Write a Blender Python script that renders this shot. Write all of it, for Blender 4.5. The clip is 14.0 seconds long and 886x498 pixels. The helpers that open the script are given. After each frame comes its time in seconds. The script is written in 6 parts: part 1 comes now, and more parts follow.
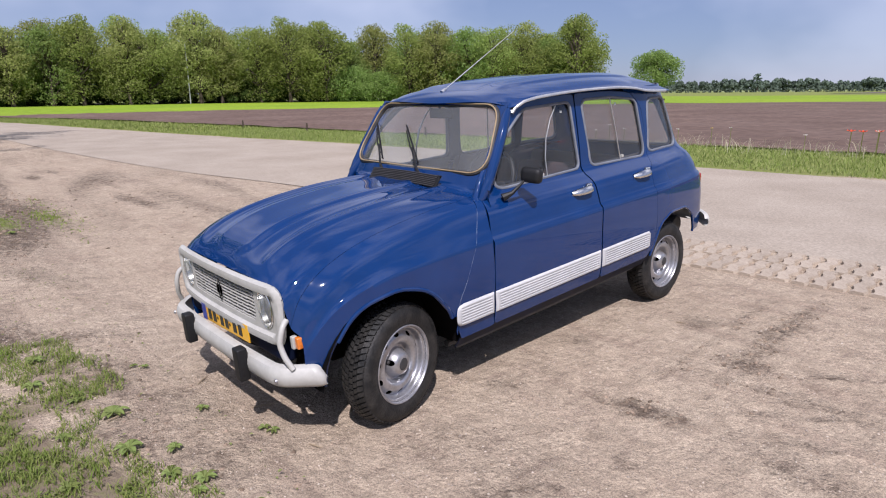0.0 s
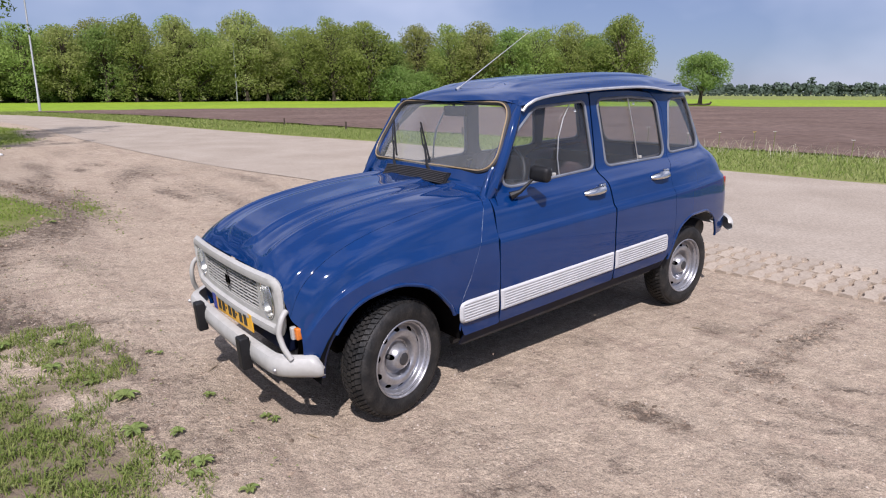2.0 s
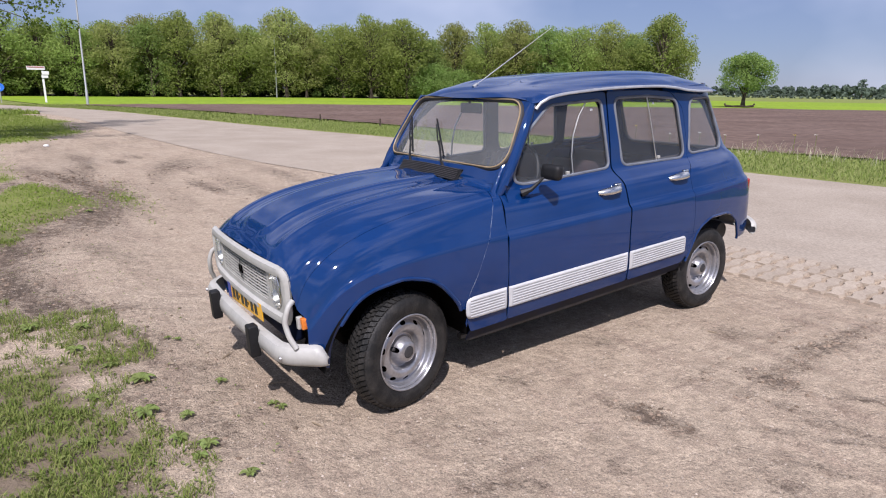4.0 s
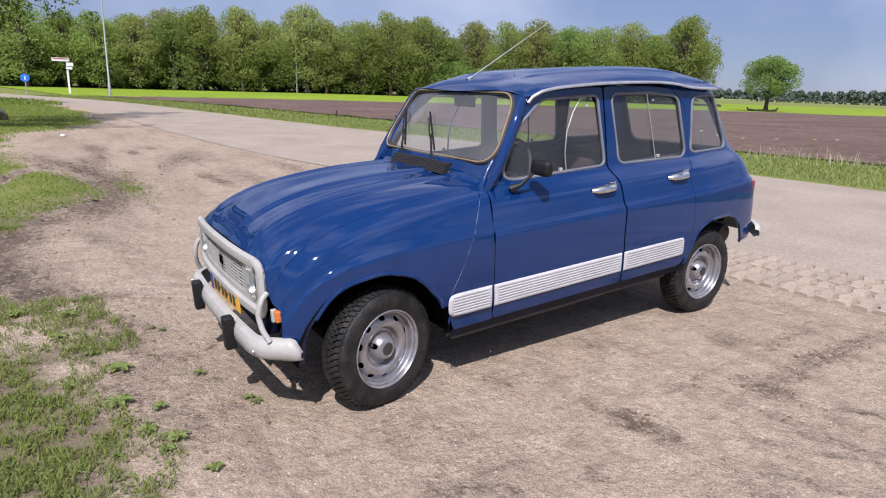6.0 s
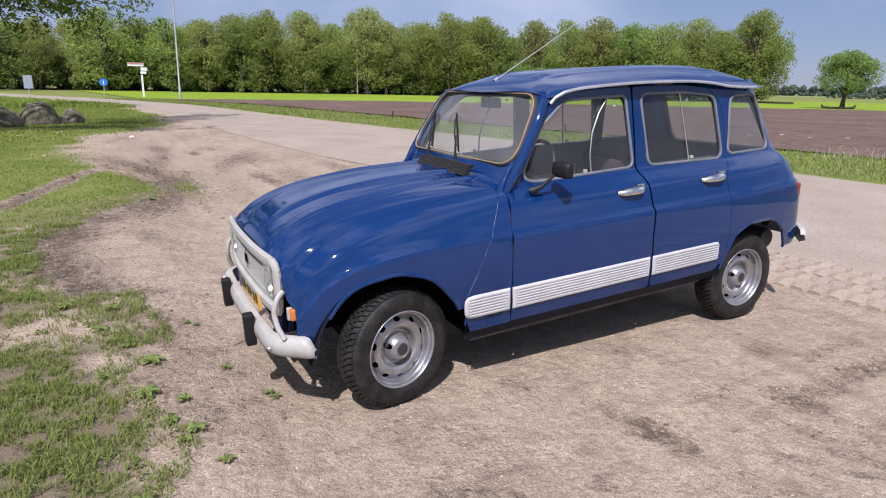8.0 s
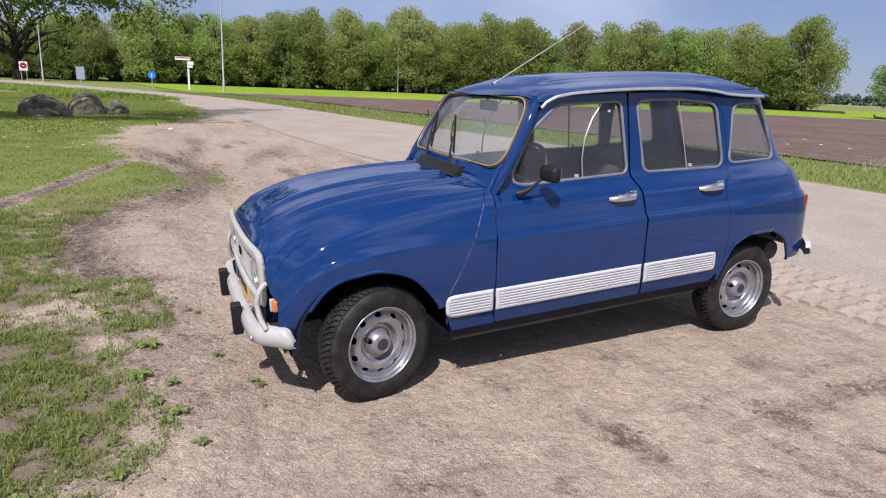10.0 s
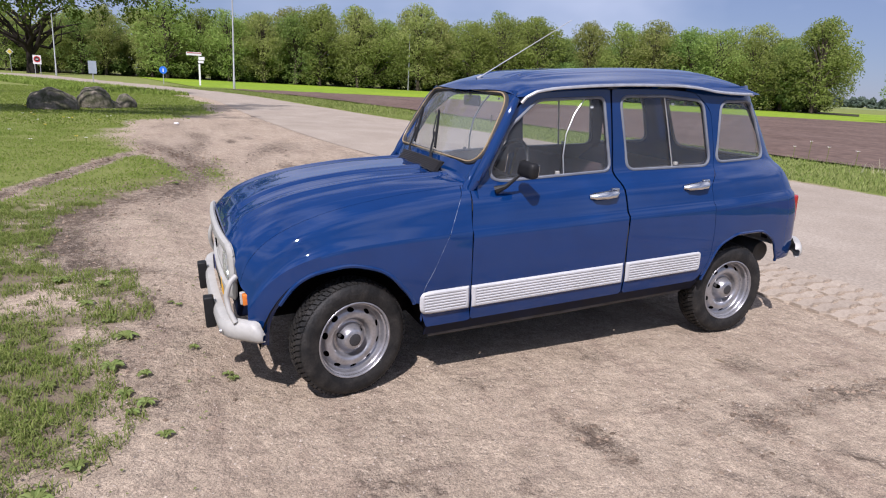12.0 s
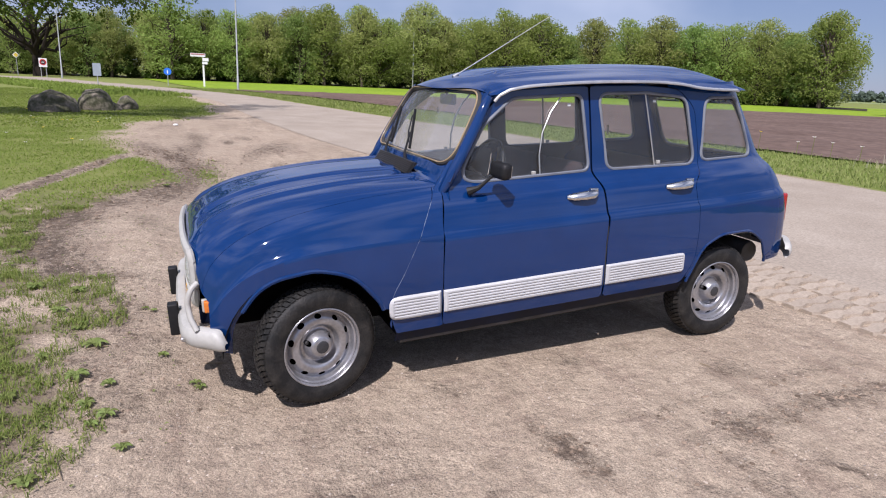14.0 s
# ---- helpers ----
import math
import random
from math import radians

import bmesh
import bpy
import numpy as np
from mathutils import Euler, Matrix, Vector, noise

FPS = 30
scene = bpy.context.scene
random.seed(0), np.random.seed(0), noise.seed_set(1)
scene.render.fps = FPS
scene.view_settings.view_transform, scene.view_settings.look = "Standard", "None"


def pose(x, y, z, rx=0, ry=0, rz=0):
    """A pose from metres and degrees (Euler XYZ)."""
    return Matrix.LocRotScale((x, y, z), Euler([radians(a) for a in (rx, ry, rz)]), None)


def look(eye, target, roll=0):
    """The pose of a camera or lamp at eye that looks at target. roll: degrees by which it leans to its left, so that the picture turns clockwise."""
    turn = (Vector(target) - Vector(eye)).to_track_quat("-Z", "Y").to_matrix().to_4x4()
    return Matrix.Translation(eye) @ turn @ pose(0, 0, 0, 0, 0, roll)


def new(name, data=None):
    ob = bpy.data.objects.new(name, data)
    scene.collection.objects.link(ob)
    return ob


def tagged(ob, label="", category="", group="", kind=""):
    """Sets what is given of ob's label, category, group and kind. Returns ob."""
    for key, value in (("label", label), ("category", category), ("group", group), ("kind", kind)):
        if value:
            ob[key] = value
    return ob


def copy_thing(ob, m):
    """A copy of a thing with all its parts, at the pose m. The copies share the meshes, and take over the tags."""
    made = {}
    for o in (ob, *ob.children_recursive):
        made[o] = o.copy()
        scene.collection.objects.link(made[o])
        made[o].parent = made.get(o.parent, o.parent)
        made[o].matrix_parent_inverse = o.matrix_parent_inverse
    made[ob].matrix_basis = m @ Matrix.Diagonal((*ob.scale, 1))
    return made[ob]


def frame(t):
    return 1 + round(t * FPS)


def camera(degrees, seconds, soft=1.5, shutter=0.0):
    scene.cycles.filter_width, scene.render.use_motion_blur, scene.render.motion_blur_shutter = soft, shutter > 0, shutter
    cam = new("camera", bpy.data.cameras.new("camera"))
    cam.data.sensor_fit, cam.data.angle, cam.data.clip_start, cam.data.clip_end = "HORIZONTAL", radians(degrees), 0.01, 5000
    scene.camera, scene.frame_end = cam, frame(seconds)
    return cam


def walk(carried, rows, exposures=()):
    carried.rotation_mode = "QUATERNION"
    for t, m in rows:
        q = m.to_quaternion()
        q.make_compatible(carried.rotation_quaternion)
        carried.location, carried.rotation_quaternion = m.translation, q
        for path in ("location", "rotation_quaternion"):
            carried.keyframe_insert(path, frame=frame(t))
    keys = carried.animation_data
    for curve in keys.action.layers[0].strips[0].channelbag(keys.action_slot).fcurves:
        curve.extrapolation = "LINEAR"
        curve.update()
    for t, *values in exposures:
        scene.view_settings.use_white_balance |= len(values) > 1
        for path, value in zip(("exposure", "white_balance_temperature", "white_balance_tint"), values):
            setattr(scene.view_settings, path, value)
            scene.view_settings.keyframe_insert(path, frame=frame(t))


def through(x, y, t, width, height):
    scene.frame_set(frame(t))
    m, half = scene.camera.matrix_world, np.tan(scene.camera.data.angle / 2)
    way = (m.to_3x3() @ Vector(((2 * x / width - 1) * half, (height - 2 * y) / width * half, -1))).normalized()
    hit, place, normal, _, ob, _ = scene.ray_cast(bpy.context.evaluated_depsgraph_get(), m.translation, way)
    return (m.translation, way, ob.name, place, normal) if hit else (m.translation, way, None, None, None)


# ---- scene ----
cam = camera(70.3, 14.0, soft=1.12)
PATH = [
    (0, (2.848, -1.649, 1.515), (1.398, -0.36, 1.031), -0.6),
    (0.5, (2.871, -1.626, 1.504), (1.402, -0.355, 1.025), -0.5),
    (1, (2.904, -1.591, 1.503), (1.414, -0.346, 1.024), -0.4),
    (1.5, (2.936, -1.555, 1.503), (1.425, -0.335, 1.022), -0.2),
    (2, (2.964, -1.528, 1.498), (1.435, -0.333, 1.016), -0.0),
    (2.5, (2.987, -1.512, 1.493), (1.442, -0.338, 1.01), 0.1),
    (3, (3.017, -1.497, 1.494), (1.453, -0.35, 1.009), 0.2),
    (5.5, (3.079, -1.319, 1.469), (1.466, -0.243, 0.979), 1.5),
    (6, (3.086, -1.27, 1.459), (1.466, -0.205, 0.966), 1.7),
    (6.5, (3.108, -1.215, 1.456), (1.476, -0.17, 0.96), 1.8),
    (7, (3.125, -1.173, 1.463), (1.472, -0.163, 0.964), 1.6),
    (7.5, (3.147, -1.139, 1.465), (1.469, -0.173, 0.965), 1.3),
    (8, (3.185, -1.103, 1.472), (1.473, -0.196, 0.975), 1.1),
    (10.5, (3.359, -0.862, 1.49), (1.595, -0.064, 0.989), 2.7),
    (11, (3.375, -0.83, 1.483), (1.609, -0.037, 0.982), 3.0),
    (11.5, (3.387, -0.788, 1.483), (1.617, -0.005, 0.979), 3.2),
    (12, (3.373, -0.739, 1.475), (1.602, 0.041, 0.968), 3.1),
    (12.5, (3.362, -0.689, 1.467), (1.591, 0.089, 0.961), 3.1),
    (13, (3.35, -0.635, 1.469), (1.577, 0.137, 0.959), 2.9),
    (13.5, (3.35, -0.589, 1.479), (1.575, 0.178, 0.966), 2.7),
    (14, (3.352, -0.545, 1.483), (1.574, 0.215, 0.971), 2.5),
]
walk(cam, [(t, look(eye, target, roll)) for t, eye, target, roll in PATH], exposures=((0.0, 0.22, 6000, 18.5), (14.0, 0.22, 6000, 18.5)))

# ---- world, sun, exposure ----
SUN = Vector((0.196, -0.155, 0.31)).normalized()
world = bpy.data.worlds.new("sky")
scene.world = world
world.use_nodes = True
wn = world.node_tree.nodes
sky = wn.new("ShaderNodeTexSky")
sky.sky_type, sky.sun_disc = "NISHITA", False
sky.sun_elevation, sky.sun_rotation = math.asin(SUN.z), math.atan2(SUN.x, SUN.y)
sky.air_density, sky.dust_density, sky.ozone_density = 1.0, 0.2, 5.0
cover = wn.new("ShaderNodeTexNoise")
cover.inputs["Scale"].default_value, cover.inputs["Detail"].default_value, cover.inputs["Roughness"].default_value = 2.0, 4.0, 0.5
stretch, clouds, veil = wn.new("ShaderNodeMapping"), wn.new("ShaderNodeMapRange"), wn.new("ShaderNodeMix")
stretch.inputs["Scale"].default_value = (1.3, 1.3, 2.2)
stretch.inputs["Location"].default_value = (0.3, 1.1, 0.0)
clouds.inputs["From Min"].default_value, clouds.inputs["From Max"].default_value, clouds.inputs["To Max"].default_value = 0.42, 0.64, 0.85
veil.data_type = "RGBA"
veil.inputs["B"].default_value = (14.0, 14.3, 15.2, 1)
haze = wn.new("ShaderNodeMix")
haze.data_type = "RGBA"
haze.inputs["Factor"].default_value, haze.inputs["B"].default_value = 0.6, (3.7, 4.35, 6.6, 1)
wl = world.node_tree.links
sky_place = wn.new("ShaderNodeTexCoord").outputs["Generated"]
wl.new(sky_place, stretch.inputs["Vector"])
height, thin, amount = wn.new("ShaderNodeSeparateXYZ"), wn.new("ShaderNodeMapRange"), wn.new("ShaderNodeMath")
thin.inputs["From Min"].default_value, thin.inputs["From Max"].default_value, thin.inputs["To Min"].default_value = 0.10, 0.42, 0.28
amount.operation = "MULTIPLY"
wl.new(sky_place, height.inputs[0])
wl.new(height.outputs["Z"], thin.inputs["Value"])
wl.new(stretch.outputs[0], cover.inputs["Vector"])
wl.new(cover.outputs["Fac"], clouds.inputs["Value"])
wl.new(clouds.outputs["Result"], amount.inputs[0])
wl.new(thin.outputs["Result"], amount.inputs[1])
wl.new(amount.outputs[0], veil.inputs["Factor"])
wl.new(sky.outputs[0], haze.inputs["A"])
wl.new(haze.outputs["Result"], veil.inputs["A"])
wl.new(veil.outputs["Result"], wn["Background"].inputs[0])
wn["Background"].inputs[1].default_value = 0.068
sun = new("sun", bpy.data.lights.new("sun", "SUN"))
sun.data.energy, sun.data.angle, sun.data.color = 4.9, radians(0.6), (1.0, 0.945, 0.88)
sun.matrix_world = look(SUN * 30, (0, 0, 0))


# ---- materials ----
def material(name, colour, rough=0.6, metal=0.0, second=None, scale=8.0, mix=(0.35, 0.65), bump=0.0, bump_scale=60.0,
             coat=0.0, spread=0.0, fine=None, object_space=True, spec=0.5):
    """A surface with variation at two scales; spread varies it from piece to piece."""
    m = bpy.data.materials.new(name)
    m.use_nodes = True
    nodes, links = m.node_tree.nodes, m.node_tree.links
    shader = nodes["Principled BSDF"]
    shader.inputs["Roughness"].default_value = rough
    shader.inputs["Metallic"].default_value = metal
    shader.inputs["Coat Weight"].default_value = coat
    shader.inputs["Coat Roughness"].default_value, shader.inputs["Coat IOR"].default_value = 0.03, 1.55
    shader.inputs["Specular IOR Level"].default_value = spec
    place = nodes.new("ShaderNodeTexCoord").outputs["Object"]
    out = None
    if second:
        big = nodes.new("ShaderNodeTexNoise")
        big.inputs["Scale"].default_value, big.inputs["Detail"].default_value = scale, 6.0
        links.new(place, big.inputs["Vector"])
        ramp = nodes.new("ShaderNodeMapRange")
        ramp.inputs["From Min"].default_value, ramp.inputs["From Max"].default_value = mix
        links.new(big.outputs["Fac"], ramp.inputs["Value"])
        blend = nodes.new("ShaderNodeMix")
        blend.data_type = "RGBA"
        blend.inputs["A"].default_value, blend.inputs["B"].default_value = (*colour, 1), (*second, 1)
        links.new(ramp.outputs["Result"], blend.inputs["Factor"])
        out = blend.outputs["Result"]
    if fine:
        small = nodes.new("ShaderNodeTexNoise")
        small.inputs["Scale"].default_value, small.inputs["Detail"].default_value = fine[0], 3.0
        links.new(place, small.inputs["Vector"])
        gain = nodes.new("ShaderNodeMapRange")
        gain.inputs["From Min"].default_value, gain.inputs["From Max"].default_value = 0.25, 0.75
        gain.inputs["To Min"].default_value, gain.inputs["To Max"].default_value = 1 - fine[1], 1 + fine[1]
        links.new(small.outputs["Fac"], gain.inputs["Value"])
        times = nodes.new("ShaderNodeMix")
        times.data_type, times.blend_type = "RGBA", "MULTIPLY"
        times.inputs["Factor"].default_value = 1.0
        if out:
            links.new(out, times.inputs["A"])
        else:
            times.inputs["A"].default_value = (*colour, 1)
        links.new(gain.outputs["Result"], times.inputs["B"])
        out = times.outputs["Result"]
    if spread:
        vary = nodes.new("ShaderNodeHueSaturation")
        info = nodes.new("ShaderNodeNewGeometry") if spread < 0 else nodes.new("ShaderNodeObjectInfo")
        gain = nodes.new("ShaderNodeMapRange")
        gain.inputs["To Min"].default_value, gain.inputs["To Max"].default_value = 1 - abs(spread), 1 + abs(spread)
        links.new(info.outputs["Random Per Island" if spread < 0 else "Random"], gain.inputs["Value"])
        links.new(gain.outputs["Result"], vary.inputs["Value"])
        if out:
            links.new(out, vary.inputs["Color"])
        else:
            vary.inputs["Color"].default_value = (*colour, 1)
        out = vary.outputs["Color"]
    if out:
        links.new(out, shader.inputs["Base Color"])
    else:
        shader.inputs["Base Color"].default_value = (*colour, 1)
    if bump:
        grain = nodes.new("ShaderNodeTexNoise")
        grain.inputs["Scale"].default_value, grain.inputs["Detail"].default_value = bump_scale, 4.0
        links.new(place, grain.inputs["Vector"])
        relief = nodes.new("ShaderNodeBump")
        relief.inputs["Strength"].default_value, relief.inputs["Distance"].default_value = bump, 0.02
        links.new(grain.outputs["Fac"], relief.inputs["Height"])
        links.new(relief.outputs["Normal"], shader.inputs["Normal"])
    return m


PAINT = material("blue_paint", (0.0032, 0.0236, 0.100), 0.7, coat=1.0, second=(0.0036, 0.0264, 0.109), scale=3.0, fine=(7, 0.06), spec=0.0)
# Body blue darkened to carry the shade of gaps, recesses and sills.
SHADE_BLUE = material("dark_blue_shut", (0.003, 0.008, 0.030), 0.6, second=(0.004, 0.006, 0.016), scale=9.0, spec=0.15)
WHITE = material("cream_plastic", (0.43, 0.42, 0.39), 0.5, second=(0.36, 0.35, 0.32), scale=7.0, fine=(60, 0.06))
RIB = material("grey_rib_plastic", (0.47, 0.47, 0.475), 0.5, second=(0.41, 0.41, 0.41), scale=6.0, fine=(50, 0.07))
BLACK = material("black_plastic", (0.010, 0.010, 0.011), 0.55, fine=(60, 0.25), spec=0.3)
RUBBER = material("tyre_rubber", (0.009, 0.009, 0.009), 0.62, second=(0.032, 0.029, 0.026), scale=14.0, mix=(0.42, 0.72), fine=(90, 0.35), bump=0.2, bump_scale=90, spec=0.35)
STEEL = material("silver_wheel_paint", (0.43, 0.43, 0.455), 0.32, metal=0.75, second=(0.32, 0.315, 0.32), scale=16.0, fine=(90, 0.12))
CHROME = material("chrome", (0.70, 0.69, 0.67), 0.22, metal=1.0, second=(0.6, 0.6, 0.6), scale=20)
ALU = material("brushed_trim", (0.62, 0.61, 0.59), 0.32, metal=0.75, second=(0.5, 0.5, 0.5), scale=15)
GREYRUB = material("grey_seal_rubber", (0.17, 0.185, 0.215), 0.5, second=(0.12, 0.13, 0.155), scale=12)
GOLD = material("cream_seal_bead", (0.34, 0.25, 0.14), 0.4, second=(0.24, 0.17, 0.09), scale=20)
DARKSEAL = material("dark_seal", (0.03, 0.028, 0.028), 0.6, fine=(40, 0.2))
UNDER = material("underbody", (0.003, 0.003, 0.0035), 0.9, second=(0.008, 0.007, 0.0065), scale=6, spec=0.05)
LINING = material("door_lining", (0.045, 0.042, 0.043), 0.8, second=(0.035, 0.032, 0.033), scale=5, fine=(60, 0.15))
FABRIC = material("seat_fabric", (0.055, 0.030, 0.030), 0.95, second=(0.035, 0.024, 0.026), scale=14, fine=(120, 0.3))
AMBER = material("amber_lens", (0.62, 0.17, 0.02), 0.2, coat=0.6, fine=(90, 0.15))
RED = material("red_lens", (0.32, 0.014, 0.012), 0.2, coat=0.6, fine=(90, 0.15))
PLATE = material("yellow_plate", (0.72, 0.38, 0.02), 0.4, fine=(30, 0.05))
PLATEBLUE = material("blue_band", (0.01, 0.03, 0.25), 0.4, fine=(30, 0.05))
INK = material("black_ink", (0.015, 0.014, 0.012), 0.5, fine=(40, 0.1))
RUST = material("exhaust_metal", (0.085, 0.085, 0.09), 0.6, metal=0.3, second=(0.05, 0.047, 0.045), scale=12)


def glass_material(name, tint=(0.9, 0.93, 0.93), mixing=0.12, haze=0.0):
    """Thin window glass: clear, with a mirror on its face."""
    m = bpy.data.materials.new(name)
    m.use_nodes = True
    nodes, links = m.node_tree.nodes, m.node_tree.links
    clear, gloss = nodes.new("ShaderNodeBsdfTransparent"), nodes.new("ShaderNodeBsdfGlossy")
    clear.inputs[0].default_value = (*tint, 1)
    gloss.inputs["Roughness"].default_value = 0.02
    facing, blend = nodes.new("ShaderNodeLayerWeight"), nodes.new("ShaderNodeMixShader")
    power, gain = nodes.new("ShaderNodeMath"), nodes.new("ShaderNodeMath")
    power.operation, power.inputs[1].default_value = "POWER", 4.0
    gain.operation, gain.inputs[1].default_value, gain.inputs[2].default_value = "MULTIPLY_ADD", 0.85, 0.05
    links.new(facing.outputs["Facing"], power.inputs[0])
    links.new(power.outputs[0], gain.inputs[0])
    links.new(gain.outputs[0], blend.inputs[0])
    links.new(clear.outputs[0], blend.inputs[1])
    links.new(gloss.outputs[0], blend.inputs[2])
    # Pale diffuse film: thin dust, plus reflected sky painted in as haze.
    dust_glare, veil = nodes.new("ShaderNodeBsdfDiffuse"), nodes.new("ShaderNodeMixShader")
    dust_glare.inputs[0].default_value = (0.55, 0.56, 0.56, 1)
    film_noise, spread = nodes.new("ShaderNodeTexNoise"), nodes.new("ShaderNodeMapRange")
    film_noise.inputs["Scale"].default_value = 3.0
    links.new(nodes.new("ShaderNodeTexCoord").outputs["Object"], film_noise.inputs["Vector"])
    links.new(film_noise.outputs["Fac"], spread.inputs["Value"])
    spread.inputs["To Min"].default_value, spread.inputs["To Max"].default_value = haze * 0.4, haze * 1.6
    links.new(spread.outputs["Result"], veil.inputs[0])
    links.new(blend.outputs[0], veil.inputs[1])
    links.new(dust_glare.outputs[0], veil.inputs[2])
    links.new(veil.outputs[0], nodes["Material Output"].inputs["Surface"])
    return m


GLASS = glass_material("window_glass", (0.86, 0.89, 0.90), haze=0.045)
# The stronger haze stands in for sky reflected on the windscreen.
SCREEN_GLASS = glass_material("windscreen_glass", (0.90, 0.92, 0.92), haze=0.13)
CLEAR = glass_material("lamp_glass", (0.93, 0.95, 0.92), haze=0.16)


# ---- mesh helpers ----
def part(name, bm, mat, parent=None, label="", smooth=True, shadow=True):
    """Links a bmesh as one mesh object, under a thing or a part."""
    me = bpy.data.meshes.new(name)
    bm.to_mesh(me)
    bm.free()
    me.materials.append(mat)
    if smooth:
        me.shade_smooth()
        me.set_sharp_from_angle(angle=radians(38))
    ob = new(name, me)
    ob.parent = parent
    ob.visible_shadow = shadow
    if label:
        ob["label"] = label
    return ob


def thing(name, label, category, group="", m=None):
    """An empty at a thing's base, which carries its parts."""
    ob = tagged(new(name), label, category, group)
    ob.empty_display_size = 0.1
    if m is not None:
        ob.matrix_world = m
    return ob


def smooth_curve(xs, ys):
    """A smooth function through points, with no overshoot."""
    xs, ys = np.array(xs, float), np.array(ys, float)
    h, d = np.diff(xs), np.diff(ys) / np.diff(xs)
    m = np.zeros(len(xs))
    m[0], m[-1] = d[0], d[-1]
    for i in range(1, len(xs) - 1):
        if d[i - 1] * d[i] > 0:
            a, b = 2 * h[i] + h[i - 1], h[i] + 2 * h[i - 1]
            m[i] = (a + b) / (a / d[i - 1] + b / d[i])

    def at(x):
        x = min(max(x, xs[0]), xs[-1])
        i = min(max(int(np.searchsorted(xs, x)) - 1, 0), len(h) - 1)
        t = (x - xs[i]) / h[i]
        return float((1 + 2 * t) * (1 - t) ** 2 * ys[i] + t * (1 - t) ** 2 * h[i] * m[i]
                     + t * t * (3 - 2 * t) * ys[i + 1] + t * t * (t - 1) * h[i] * m[i + 1])
    return at


def spaced(a, b, n):
    return [a + (b - a) * i / n for i in range(n + 1)]


def outline(points, r, n=6):
    """A closed outline with rounded corners; r is one radius or one for each corner."""
    out, k = [], len(points)
    for i, p in enumerate(points):
        p, a, b = Vector(p), Vector(points[i - 1]), Vector(points[(i + 1) % k])
        radius = r[i] if isinstance(r, (list, tuple)) else r
        u, w = (a - p).normalized(), (b - p).normalized()
        half = u.angle(w) / 2
        cut = min(radius / math.tan(half), 0.48 * (a - p).length, 0.48 * (b - p).length)
        s, e = p + u * cut, p + w * cut
        for j in range(n + 1):
            t = j / n
            out.append((1 - t) ** 2 * s + 2 * t * (1 - t) * p + t * t * e)
    return out


def signed(poly):
    """The distance to a closed outline, negative inside it."""
    a = np.array([tuple(p) for p in poly])
    b = np.roll(a, -1, axis=0)
    e = b - a
    ee = (e * e).sum(1) + 1e-12

    def at(x, y):
        w = np.array((x, y)) - a
        t = np.clip((w * e).sum(1) / ee, 0, 1)[:, None]
        d = np.sqrt((((w - e * t) ** 2).sum(1)).min())
        cross = ((a[:, 1] > y) != (b[:, 1] > y)) & (x < (b[:, 0] - a[:, 0]) * (y - a[:, 1]) / (b[:, 1] - a[:, 1] + 1e-12) + a[:, 0])
        return -d if cross.sum() % 2 else d
    return at


def sheet(surface, us, vs, keep=None, mirror=False, thick=0.0):
    """A surface patch over a grid, cut cleanly where keep() falls below zero."""
    bm = bmesh.new()
    grid, made = {}, {}
    for i, u in enumerate(us):
        for j, v in enumerate(vs):
            p = Vector(surface(u, v))
            grid[i, j] = (p, keep(p) if keep else 1.0, u, v)

    def corner(key):
        if key not in made:
            made[key] = bm.verts.new(grid[key][0])
        return made[key]

    def cut(k1, k2):
        key = (min(k1, k2), max(k1, k2))
        if key not in made:
            a, b = grid[key[0]], grid[key[1]]
            t = a[1] / (a[1] - b[1])
            made[key] = bm.verts.new(Vector(surface(a[2] + (b[2] - a[2]) * t, a[3] + (b[3] - a[3]) * t)))
        return made[key]

    for i in range(len(us) - 1):
        for j in range(len(vs) - 1):
            ring = [(i, j), (i + 1, j), (i + 1, j + 1), (i, j + 1)]
            vals = [grid[k][1] for k in ring]
            if max(vals) <= 0:
                continue
            face = []
            for n in range(4):
                k1, k2, s1, s2 = ring[n], ring[(n + 1) % 4], vals[n], vals[(n + 1) % 4]
                if s1 > 0:
                    face.append(corner(k1))
                if (s1 > 0) != (s2 > 0):
                    face.append(cut(k1, k2))
            face = [v for n, v in enumerate(face) if v not in face[:n]]
            if len(face) >= 3:
                try:
                    bm.faces.new(face)
                except ValueError:
                    pass
    if mirror:
        flip(bm)
    bmesh.ops.recalc_face_normals(bm, faces=bm.faces)
    if thick:
        bmesh.ops.solidify(bm, geom=bm.faces[:], thickness=thick)
    return bm


def flip(bm):
    for v in bm.verts:
        v.co.x = -v.co.x
    bmesh.ops.reverse_faces(bm, faces=bm.faces)
    return bm


